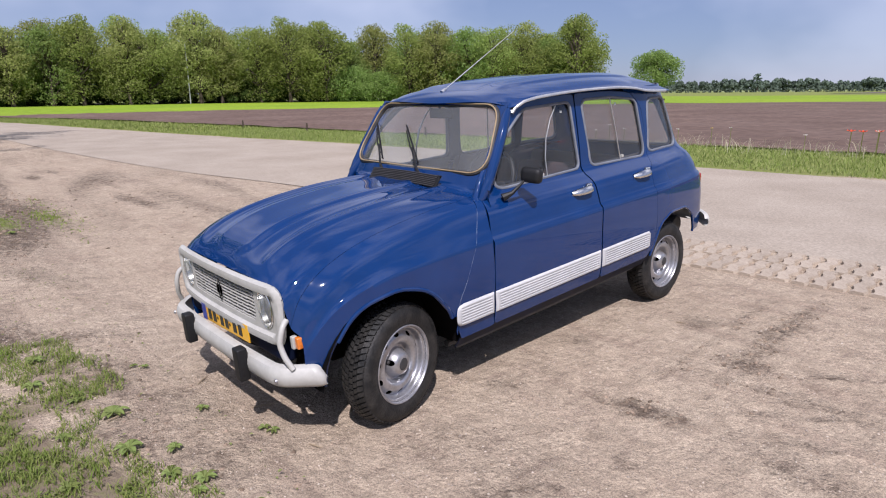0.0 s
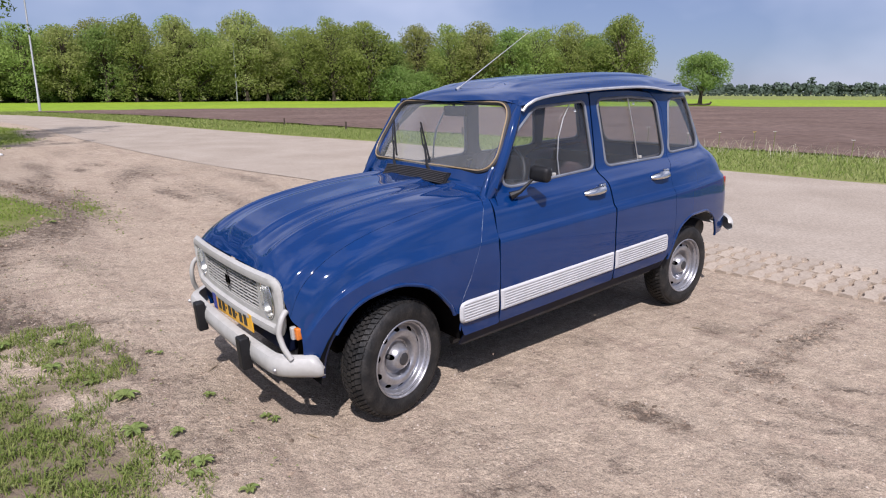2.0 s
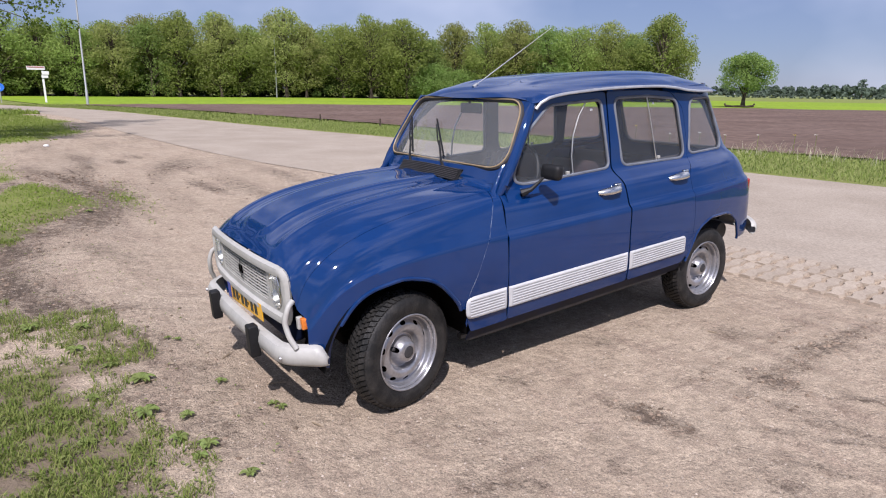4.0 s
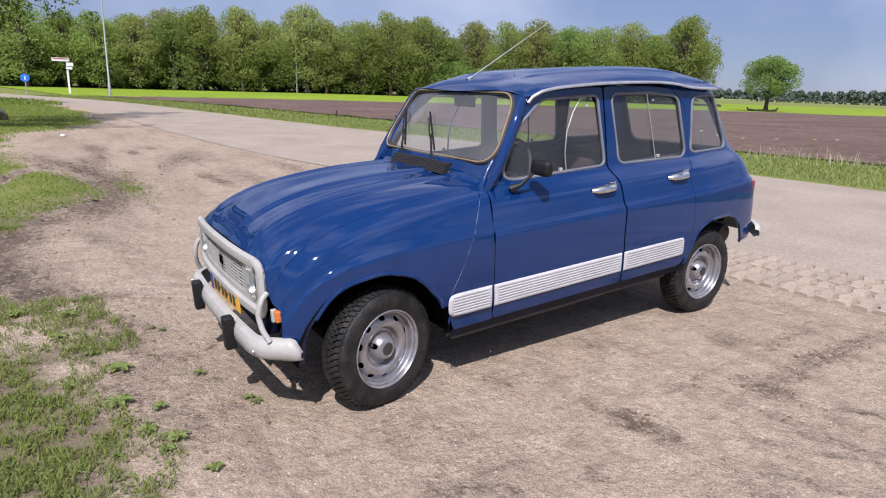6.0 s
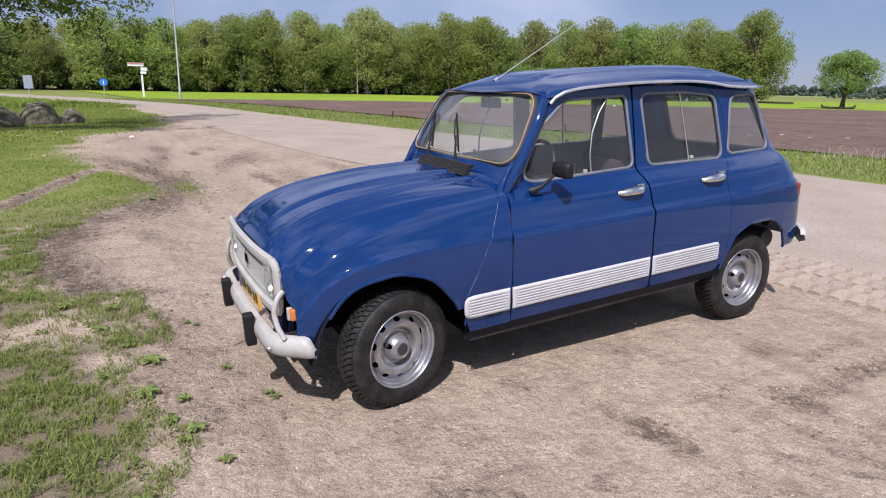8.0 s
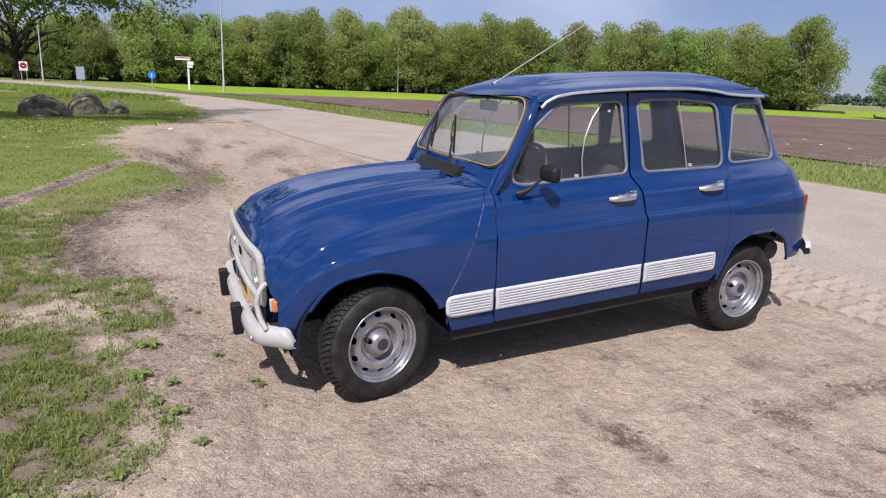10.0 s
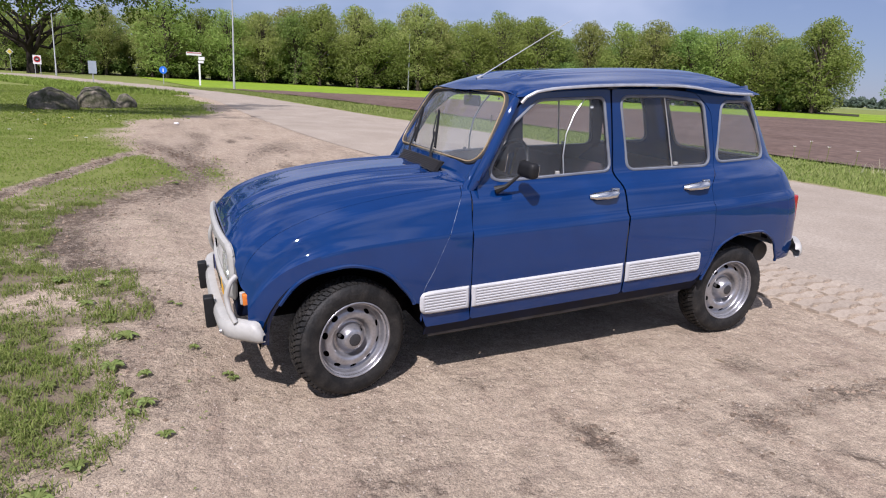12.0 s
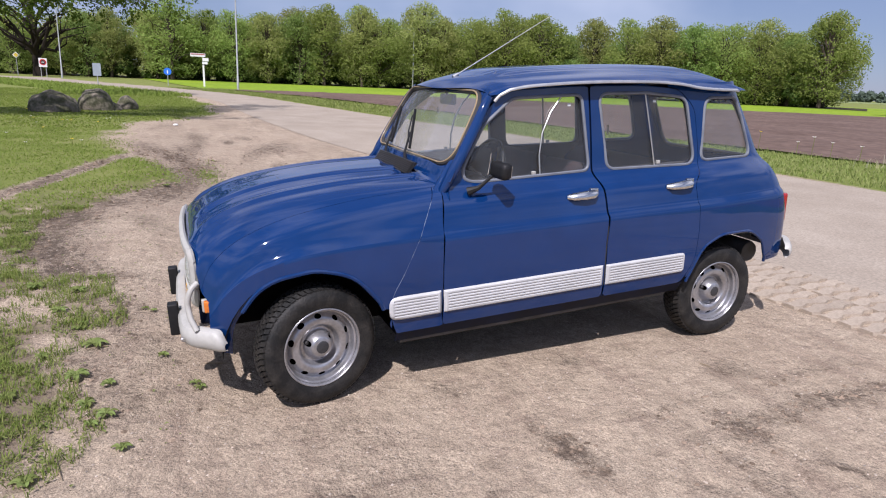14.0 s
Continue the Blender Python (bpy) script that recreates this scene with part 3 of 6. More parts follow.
BARK = material("bark", (0.085, 0.066, 0.05), 0.9, second=(0.05, 0.04, 0.03), scale=2.5, fine=(20, 0.3), bump=0.8, bump_scale=14, spec=0.2)
# Darker copy of the bark: the oak's backlit shade is in the colour.
BACKLIT_BARK = material("oak_bark", (0.030, 0.024, 0.019), 0.95, second=(0.018, 0.015, 0.012), scale=2.5, fine=(20, 0.3), bump=0.8, bump_scale=14, spec=0.1)
LEAF = leaf_material("spring_leaves", (0.20, 0.265, 0.062), (0.31, 0.37, 0.11), 0.5)
LEAF_OLIVE = leaf_material("olive_leaves", (0.25, 0.295, 0.08), (0.36, 0.38, 0.14), 0.5)
LEAF_DARK = leaf_material("dark_leaves", (0.165, 0.245, 0.06), (0.25, 0.32, 0.10), 0.5)
# Greyer, bluer leaves: distance haze is mixed into this colour.
LEAF_HAZE = leaf_material("far_leaves", (0.10, 0.135, 0.10), (0.13, 0.165, 0.125), 0.2)


def leaves(centres, count, size, seed, flatten=0.8):
    """Many small leaf sprays round the given (centre, radius) clumps, as one mesh."""
    rng = np.random.default_rng(seed)
    unit = lambda v: v / (np.linalg.norm(v, axis=1)[:, None] + 1e-9)
    corners = []
    for c, r in centres:
        n = max(6, int(count * r * r))
        out = unit(rng.normal(size=(n, 3)))
        rad = r * rng.uniform(0.55, 1.08, n) ** 0.6
        q = np.array(c) + out * rad[:, None] * np.array((1, 1, flatten))
        facing = out + 0.55 * rng.normal(size=(n, 3))
        a = unit(np.cross(facing, rng.normal(size=(n, 3))))
        b = unit(np.cross(facing, a))
        s = (size * rng.uniform(0.6, 1.4, n))[:, None]
        corners.append(np.stack((q + a * s * 0.9, q + b * s * 0.55, q - a * s * 0.8, q - b * s * 0.6), axis=1).reshape(-1, 3))
    pts = np.concatenate(corners)
    me = bpy.data.meshes.new("crown")
    me.from_pydata(pts.tolist(), [], np.arange(len(pts)).reshape(-1, 4).tolist())
    return me


def tree(name, label, height, width, seed, leaf, trunk_r=0.25, clear=0.22, clumps=34, count=34, size=0.32, lean=0.0, group="", squash=0.8, bark=None):
    """A tapered trunk with limbs, and a crown of leaf sprays in uneven clumps."""
    rng = random.Random(seed)
    root = thing(name, label, "tree", group)
    bm = bmesh.new()
    fork = height * (clear + 0.10)
    spine = [Vector((lean * (k * height * 0.85) + 0.12 * math.sin(3 * k + seed), 0.1 * math.cos(4 * k + seed), k * height * 0.85)) for k in spaced(0, 1, 8)]
    tube(spine, [trunk_r * (1.25 if i == 0 else 1.0) * (1 - 0.85 * i / 8) for i in range(9)], n=8, bm=bm)
    centres = []
    for i in range(clumps):
        a = rng.uniform(0, 2 * math.pi)
        k = rng.uniform(0, 1) ** 0.8
        z = height * (clear + (1 - clear) * k * 0.92)
        taper = math.sin(math.pi * min(1.0, 0.18 + 0.80 * k)) ** 0.55
        reach = width * 0.5 * taper * math.sqrt(rng.uniform(0.08, 1.0))
        c = Vector((math.cos(a) * reach + lean * z, math.sin(a) * reach, z))
        r = width * rng.uniform(0.07, 0.17) * (0.75 + 0.4 * taper)
        centres.append((tuple(c), r))
        if i % 3 == 0:
            base = spine[min(8, max(1, int((z * 0.7) / (height * 0.85) * 8)))]
            mid = base.lerp(c, 0.5) + Vector((0, 0, 0.06 * height))
            tube([base, mid, c], [trunk_r * 0.38, trunk_r * 0.22, trunk_r * 0.08], n=6, bm=bm)
    part("trunk", bm, bark or BARK, root)
    me = leaves(centres, count / (width * 0.14) ** 2, size, seed, squash)
    me.materials.append(leaf)
    crown = new("crown", me)
    crown.parent = root
    return root


def woods():
    """A belt of mixed deciduous trees behind the fields."""
    kinds = []
    specs = [("tall leafy oak with a dense fresh green crown", LEAF, 13.5, 9.0), ("broad tree with a yellow-green spring crown", LEAF, 12.5, 10.5),
             ("slender tree with an olive crown, half in leaf", LEAF_OLIVE, 14.0, 8.0), ("dark green leafy tree of the wood's edge", LEAF_DARK, 12.0, 9.0),
             ("low bushy tree at the wood's edge", LEAF_DARK, 5.5, 8.0)]
    for i, (label, leaf, h, w) in enumerate(specs):
        kinds.append(tree("tree", label, h, w, 11 + i, leaf, trunk_r=0.28, clear=0.07 if i < 4 else 0.01, clumps=120, count=85, size=0.155, group="trees of the wood"))
    rng = random.Random(5)
    edge = [(-118, -60), (-114, -30), (-110, 5), (-106, 39), (-96, 58), (-84, 74), (-70, 88), (-57, 88)]
    tops = [0.55, 0.62, 0.90, 1.0, 1.02, 0.92, 1.0, 0.9]
    first = [True] * 5
    line = []
    for a, b, k in zip(edge, edge[1:], range(7)):
        a, b = Vector(a), Vector(b)
        n = max(2, int((b - a).length / 4.4))
        line += [(a.lerp(b, i / n), tops[k] + (tops[k + 1] - tops[k]) * i / n) for i in range(n)]
    for row, depth in enumerate((0.0, 5.5, 12.0)):
        for p, top in line:
            away = Vector((p.x - 3, p.y)).normalized()
            q = p + away * depth + Vector((rng.uniform(-1.5, 1.5), rng.uniform(-1.5, 1.5)))
            k = rng.choice((0, 1, 1, 2, 3)) if row else rng.choice((0, 1, 2, 3, 4, 0, 1, 2, 3, 0))
            s = top * rng.uniform(0.86, 1.12) * (1.0 if row < 2 else 1.06)
            m = Matrix.LocRotScale((q.x, q.y, 0), Euler((0, 0, rng.uniform(0, 6.28))), (s * rng.uniform(0.9, 1.15),) * 2 + (s,))
            if first[k]:
                kinds[k].matrix_basis, first[k] = m, False
            else:
                copy = copy_thing(kinds[k], m)
                copy.scale = m.to_scale()


woods()


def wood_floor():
    """Leaf litter under the trees, with their shade put into its dark colour."""
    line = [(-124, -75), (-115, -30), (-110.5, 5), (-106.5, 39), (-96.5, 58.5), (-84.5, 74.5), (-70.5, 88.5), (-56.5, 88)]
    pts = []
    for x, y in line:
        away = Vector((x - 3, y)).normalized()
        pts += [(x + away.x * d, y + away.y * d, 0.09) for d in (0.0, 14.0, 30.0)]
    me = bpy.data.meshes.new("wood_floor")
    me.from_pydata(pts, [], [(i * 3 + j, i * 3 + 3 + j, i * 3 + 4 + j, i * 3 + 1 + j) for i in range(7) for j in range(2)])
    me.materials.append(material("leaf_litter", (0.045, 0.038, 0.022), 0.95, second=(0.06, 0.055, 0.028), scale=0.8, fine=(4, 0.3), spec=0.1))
    tagged(new("wood_floor", me), "leaf litter under the trees, colour darkened for shade", "ground", kind="structure")


wood_floor()


# ---- single trees, far belts ----
lone = tree("tree", "lone oak with a rounded light crown in the field", 6.0, 5.6, 51, LEAF_DARK, trunk_r=0.24, clear=0.34, clumps=84, count=150, size=0.10, lean=0.05)
lone.matrix_basis = pose(-37.9, 68.6, 0.05, 0, 0, 150)
bm = bmesh.new()
tube([(-1.5, 0, 0.42), (-1.35, 0, 0.16), (-0.7, 0, 0.10), (0, 0, 0.13), (0.8, 0, 0.10), (1.45, 0, 0.18), (1.6, 0, 0.45)], [0.10, 0.14, 0.12, 0.12, 0.12, 0.14, 0.10], n=8, bm=bm)
log = tagged(part("fallen_log", bm, BARK), "dark fallen log with upturned ends under the oak", "log")
log.matrix_world = pose(-37.9, 67.6, 0.05, 0, 0, 30)

oak = tree("tree", "old oak with spreading boughs by the road, bark darkened as if backlit", 12.0, 15.0, 77, LEAF_OLIVE, trunk_r=0.62, clear=0.50, clumps=46, count=16, size=0.20, bark=BACKLIT_BARK)
oak.matrix_basis = pose(-98, -17, 0)
bough_rng = random.Random(21)
for a, up in ((0.2, 6.5), (0.9, 8.6), (1.5, 6.9), (2.1, 6.0), (3.0, 7.5), (3.6, 5.6), (4.1, 6.2), (4.7, 8.2), (5.2, 7.6), (5.8, 5.8)):
    d, turn = Vector((math.cos(a), math.sin(a), 0)), Vector((-math.sin(a), math.cos(a), 0))
    crook = [bough_rng.uniform(-0.7, 0.7) for _ in range(5)]
    limb = [Vector((0, 0, 2.4)), d * 0.9 + turn * crook[0] * 0.5 + Vector((0, 0, 3.6)), d * 2.2 + turn * crook[1] + Vector((0, 0, up - 2.0 + crook[2])),
            d * 3.8 + turn * crook[3] * 1.5 + Vector((0, 0, up - 0.9)), d * 6.4 + turn * crook[4] * 2 + Vector((0, 0, up))]
    bm = tube(limb, [0.34, 0.27, 0.19, 0.12, 0.03], n=8)
    for side_way in (-1, 1):
        tube([limb[2], limb[2] + d * 1.1 + turn * side_way * 0.9 + Vector((0, 0, 1.0)), limb[3] + turn * side_way * 2.0 + Vector((0, 0, 1.6))], [0.13, 0.09, 0.02], n=6, bm=bm)
    part("bough", bm, BACKLIT_BARK, oak)


LEAF_BOUGH = leaf_material("bough_leaves", (0.07, 0.115, 0.02), (0.11, 0.16, 0.03), 0.35)


def near_tree():
    """A broad tree beside the boulders, whose low boughs hang into view and shade the grass."""
    root = thing("tree", "broad tree with low overhanging leafy boughs beside the boulders", "tree")
    base = Vector((-17.5, -10.5, 0.0))
    bm = tube([base, base + Vector((0.1, 0, 2)), base + Vector((0.0, 0.3, 5)), base + Vector((0.2, 0.5, 9))], [0.55, 0.42, 0.36, 0.14], n=12)
    rng = random.Random(9)
    centres, tips = [], []
    for i in range(6):
        a = radians(rng.uniform(-20, 60))
        reach = rng.uniform(3.0, 6.5)
        z = 4.35 + rng.uniform(0, 2.6) * (1 if i % 3 else 0.15) + 0.16 * (10.5 - reach)
        tips.append(base + Vector((math.cos(a) * reach * 0.85, math.sin(a) * reach, z)))
    for i in range(10):
        a = radians(rng.uniform(165, 380))
        tips.append(base + Vector((math.cos(a) * 4.5, math.sin(a) * 4.5, rng.uniform(5, 9))))
    for i in range(13):
        k = i / 12
        tips.append(Vector((-17.3 + rng.uniform(-0.8, 0.5), -4.6 + 4.4 * k, 2.98 + 0.30 * k + rng.uniform(-0.1, 0.2))))
    for i in range(22):
        k = (i + rng.random()) / 22
        tips.append(Vector((-15.5 - 10.0 * k + rng.uniform(-0.6, 0.6), -4.6 + 5.2 * k + rng.uniform(-0.9, 0.9), 6.3 + rng.uniform(-0.3, 0.8))))
    for tip in tips:
        start = base + Vector((0, 0.2, rng.uniform(3.0, 5.5)))
        mid = start.lerp(tip, 0.5) + Vector((0, 0, 0.7))
        tube([start, mid, tip], [0.09, 0.045, 0.008], n=6, bm=bm)
        for k in range(7):
            c = start.lerp(tip, 0.80 + 0.04 * k) + Vector((rng.uniform(-0.7, 0.7), rng.uniform(-0.7, 0.7), rng.uniform(-0.25, 0.5)))
            centres.append((tuple(c), rng.uniform(0.30, 0.60) if tip.z > 4 else rng.uniform(0.2, 0.36)))
    part("trunk", bm, BARK, root)
    me = leaves(centres, 800, 0.05, 3, 0.8)
    me.materials.append(LEAF_BOUGH)
    crown = new("crown", me)
    crown.parent = root


near_tree()
edge_tree = tree("tree", "tall slim tree with a bare dark trunk by the lawn", 17, 5.0, 91, LEAF_DARK, trunk_r=0.34, clear=0.62, clumps=24, count=40, size=0.2)
edge_tree.matrix_basis = pose(-33.6, -8.75, 0)


def far_belt(name, label, line, height, seed, leaf, size=1.3, count=1.2, step=5.0):
    """A distant belt of trees, too far to tell one from the next."""
    rng = random.Random(seed)
    centres = []
    for a, b in zip(line, line[1:]):
        a, b = Vector(a), Vector(b)
        n = max(2, int((b - a).length / step))
        for i in range(n):
            p = a.lerp(b, i / n)
            h = height * (0.72 + 0.35 * noise2(p.x, p.y, 0.03, seed) + rng.uniform(-0.12, 0.25))
            for k in range(3):
                centres.append(((p.x + rng.uniform(-3, 3), p.y + rng.uniform(-3, 3), h * (0.25 + 0.28 * k)), h * rng.uniform(0.28, 0.4)))
    me = leaves(centres, count, size, seed, 0.9)
    me.materials.append(leaf)
    tagged(new(name, me), label, "woods", kind="stuff")


# Leaf colour darkened to stand in for the shade under the crowns.
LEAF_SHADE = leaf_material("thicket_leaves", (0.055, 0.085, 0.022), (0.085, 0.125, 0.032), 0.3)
far_belt("far_woods", "belt of woods along the horizon, haze mixed into its leaf colour", [(-560, 480), (-420, 600), (-330, 625), (-250, 660), (-120, 690), (40, 700), (260, 720)], 10, 4, LEAF_HAZE, 1.7, 7.0, 3.2)
far_belt("far_hedge", "dark hedge line across the far fields", [(-170, 285), (-60, 300), (60, 330), (220, 380)], 2.2, 8, LEAF_HAZE, 0.6, 6.0, 1.1)
far_belt("undergrowth", "undergrowth at the foot of the wood, leaf colour darkened for shade", [(-121, -60), (-117, -30), (-113, 5), (-109, 39), (-99, 59), (-87, 76), (-73, 88), (-66, 89)], 3.6, 12, LEAF_SHADE, 0.32, 90.0, 2.2)
far_belt("wood_thicket", "dense thicket inside the wood behind the trunks, coloured dark for shade", [(-132, -62), (-128, -30), (-124, 8), (-119, 45), (-107, 67), (-93, 86), (-79, 98), (-70, 99)], 8.0, 13, LEAF_SHADE, 0.55, 26.0, 2.2)
bush = tree("tree", "solitary dark bush in the distance", 13, 11, 61, LEAF_HAZE, trunk_r=0.4, clear=0.02, clumps=26, count=30, size=0.8)
bush.matrix_basis = pose(-210, 515, 0)


# ---- boulders ----
STONE = material("boulder_stone", (0.075, 0.075, 0.045), 0.9, second=(0.19, 0.165, 0.13), scale=5.0, mix=(0.40, 0.62), fine=(16, 0.35), bump=0.7, bump_scale=12, spec=0.2)
for x, y, a, b, h, seed in ((-20.7, -4.15, 0.66, 0.78, 0.86, 1), (-22.0, -3.05, 0.58, 0.58, 1.02, 2), (-22.9, -2.15, 0.36, 0.36, 0.68, 3), (-22.1, -2.55, 0.26, 0.28, 0.40, 4)):
    bm = bmesh.new()
    bmesh.ops.create_icosphere(bm, subdivisions=4, radius=1.0)
    for v in bm.verts:
        d = v.co.normalized()
        k = 1 + 0.20 * noise.noise(d * 1.3 + Vector((seed * 7.1, 0, 0))) + 0.08 * noise.noise(d * 3.5 + Vector((0, seed, 0)))
        v.co = Vector((d.x * a * k, d.y * b * k, d.z * h * k * 0.66 + h * 0.06))
    stone = tagged(part("boulder", bm, STONE), "large lichen-mottled grey boulder in the grass", "boulder", "boulders in the grass")
    stone.matrix_world = pose(x, y, ground_z(x, y))

# ---- posts and signs ----
GALV = material("galvanised_steel", (0.42, 0.43, 0.42), 0.55, metal=0.4, second=(0.34, 0.35, 0.34), scale=3, fine=(30, 0.1))
SIGN_WHITE = material("sign_white", (0.75, 0.74, 0.72), 0.5, fine=(12, 0.05))
SIGN_RED = material("sign_red", (0.5, 0.03, 0.03), 0.5, fine=(12, 0.05))
SIGN_BLUE = material("sign_blue", (0.03, 0.17, 0.68), 0.5, fine=(12, 0.05))
SIGN_YELLOW = material("sign_yellow", (0.72, 0.52, 0.06), 0.5, fine=(12, 0.05))
SIGN_GREY = material("sign_back_grey", (0.36, 0.41, 0.45), 0.55, metal=0.2, second=(0.31, 0.36, 0.40), scale=3)


def lamp_post(x, y, h, lean, turn):
    root = thing("street_lamp", "tall slim grey lamp post with a curved arm", "street lamp", "lamp posts", pose(x, y, 0, 0, lean, turn))
    part("pole", tube([(0, 0, 0), (0, 0, 1.2), (0, 0, 1.25), (0, 0, h - 1.2)], [0.11, 0.10, 0.075, 0.055], n=10), GALV, root)
    part("arm", tube([(0, 0, h - 1.2), (0, -0.05, h - 0.6), (0, -0.28, h - 0.2), (0, -0.75, h), (0, -1.5, h + 0.05)], [0.05, 0.045, 0.04, 0.038, 0.036], n=8), GALV, root)
    bm = bmesh.new()
    box(bm, -0.12, 0.12, -2.15, -1.45, h - 0.02, h + 0.10, 0.05)
    part("lamp_head", bm, GALV, root)


pale_pole = tagged(part("pole", tube([(0, 0, 0), (0.03, 0, 4), (-0.02, 0, 9.6)], [0.10, 0.08, 0.04], n=8), GALV), "slim pale bare pole before the wood", "pole")
pale_pole.matrix_world = pose(-103.5, 38.0, 0)

lamp_post(-58.0, 4.85, 10.7, -1.6, -20)
lamp_post(-88.0, -13.0, 10.0, -1.6, -20)


def sign(name, label, x, y, posts, post_h, boards, group=""):
    """A sign: posts, and boards given by their outline, height and material; it faces the camera's side."""
    root = thing(name, label, "sign", group, pose(x, y, 0, 0, 0, math.degrees(math.atan2(y + 1, x - 3)) + 90 + 180))
    for px in posts:
        part("post", tube([(px, 0, 0), (px, 0, post_h)], 0.045, n=8), GALV, root)
    for i, (poly, z, mat) in enumerate(boards):
        bm = bmesh.new()
        y0, y1 = (-0.046 - 0.012 * i, -0.058 - 0.012 * i) if i else (-0.030, -0.052)
        front, back = [[bm.verts.new((p[0], y, z + p[1])) for p in poly] for y in (y1, y0)]
        bm.faces.new(front)
        bm.faces.new(back[::-1])
        for k in range(len(poly)):
            bm.faces.new((front[k - 1], back[k - 1], back[k], front[k]))
        bmesh.ops.recalc_face_normals(bm, faces=bm.faces)
        part("board", bm, mat, root, smooth=False)


disc = lambda r, n=20: [(r * math.cos(t), r * math.sin(t)) for t in spaced(0, 2 * math.pi, n)[:-1]]
rect = lambda w, h: [(-w / 2, -h / 2), (w / 2, -h / 2), (w / 2, h / 2), (-w / 2, h / 2)]
shifted = lambda poly, dx, dz=0: [(a + dx, b + dz) for a, b in poly]
sign("direction_sign", "white direction post with red-edged finger boards", -64.0, 2.25, (0.0,), 3.2,
     [(shifted(rect(1.35, 0.30), -0.45), 3.02, SIGN_WHITE), (shifted(rect(0.55, 0.30), 0.22), 2.62, SIGN_WHITE), (shifted(rect(0.5, 0.22), 0.15), 2.30, SIGN_WHITE),
      (shifted(rect(1.25, 0.05), -0.45, 0.08), 3.02, SIGN_RED), (shifted(rect(0.16, 2.0), 0.0), 1.1, SIGN_WHITE)])
sign("blue_sign", "round blue mandatory sign on a thin post", -67.5, -1.0, (0.0,), 1.4, [(disc(0.36), 1.36, SIGN_BLUE), (shifted(rect(0.09, 0.34), 0.0), 1.33, SIGN_WHITE)])
sign("grey_board", "grey back of a large traffic board on one post", -57.0, -6.25, (0.0,), 1.5, [(rect(0.60, 1.0), 1.3, SIGN_GREY)])
sign("warning_board", "white board with a red ring sign on two posts", -89.5, -15.1, (-0.28, 0.28), 1.6, [(rect(0.86, 1.05), 1.75, SIGN_WHITE), (disc(0.36), 1.80, SIGN_RED), (disc(0.24), 1.80, INK), (rect(0.28, 0.08), 1.80, SIGN_WHITE)])
sign("priority_sign", "yellow diamond priority sign on a post", -98.0, -19.4, (0.0,), 2.6, [([(-0.40, 0), (0, -0.40), (0.40, 0), (0, 0.40)], 2.6, SIGN_WHITE), ([(-0.29, 0), (0, -0.29), (0.29, 0), (0, 0.29)], 2.6, SIGN_YELLOW)])
for k, (x, y) in enumerate(((-20.0, 11.4), (-25.0, 11.0), (-14.0, 12.6))):
    bm = tube([(0, 0, 0), (0, 0, 0.36)], [0.04, 0.034], n=8)
    stake = tagged(part("marker_stake", bm, BARK), "short dark wooden stake at the field's edge", "stake", "stakes along the field")
    stake.matrix_world = pose(x, y, 0, 3 * k, 2, 0)


# ---- grass, weeds, flowers, stones ----
def blade_mesh(name, spots, seed, width=0.004):
    """Bent blades of grass at (x, y, z, height) spots, as one mesh."""
    rng = np.random.default_rng(seed)
    p = np.array(spots)
    n = len(p)
    a = rng.uniform(0, 2 * np.pi, n)
    side_x, side_y = np.cos(a), np.sin(a)
    bend = rng.uniform(0.25, 0.95, n) * p[:, 3]
    b = a + rng.uniform(0.8, 2.3, n)
    lx, ly = np.cos(b) * bend, np.sin(b) * bend
    w = width * rng.uniform(0.6, 1.5, n)
    pts = np.zeros((n, 5, 3))
    for k, (t, ww) in enumerate(((0, 1), (0, -1), (0.6, 0.75), (0.6, -0.75), (1, 0))):
        pts[:, k, 0] = p[:, 0] + side_x * w * ww + lx * t * t
        pts[:, k, 1] = p[:, 1] + side_y * w * ww + ly * t * t
        pts[:, k, 2] = p[:, 2] + p[:, 3] * t * (1 - 0.25 * t)
    base = (np.arange(n) * 5)[:, None]
    me = bpy.data.meshes.new(name)
    me.from_pydata(pts.reshape(-1, 3).tolist(), [], (base + np.array([0, 1, 3, 2])).tolist() + (base + np.array([2, 3, 4])).tolist())
    return me


GRASS = leaf_material("grass_blades", (0.115, 0.18, 0.030), (0.27, 0.285, 0.095), 0.35)
GRASS_LUSH = leaf_material("verge_grass", (0.155, 0.22, 0.036), (0.24, 0.29, 0.075), 0.4)


def scatter(name, label, x0, x1, y0, y1, tries, height, width, mat, seed, rule):
    rng = random.Random(seed)
    spots = []
    for _ in range(tries):
        x, y = rng.uniform(x0, x1), rng.uniform(y0, y1)
        k = rule(x, y)
        if rng.random() < k:
            spots.append((x, y, ground_z(x, y) - 0.002, height * rng.uniform(0.4, 1.25)))
    me = blade_mesh(name, spots, seed, width)
    me.materials.append(mat)
    tagged(new(name, me), label, "grass", kind="stuff")


def tufty(x, y):
    t = turf(x, y)
    return (0.2 + 0.8 * t) * min(1.0, max(0.0, 0.55 + 1.2 * noise2(x, y, 4.2, 31) + 1.3 * noise2(x, y, 11.0, 33))) if t > 0.06 else 0.0


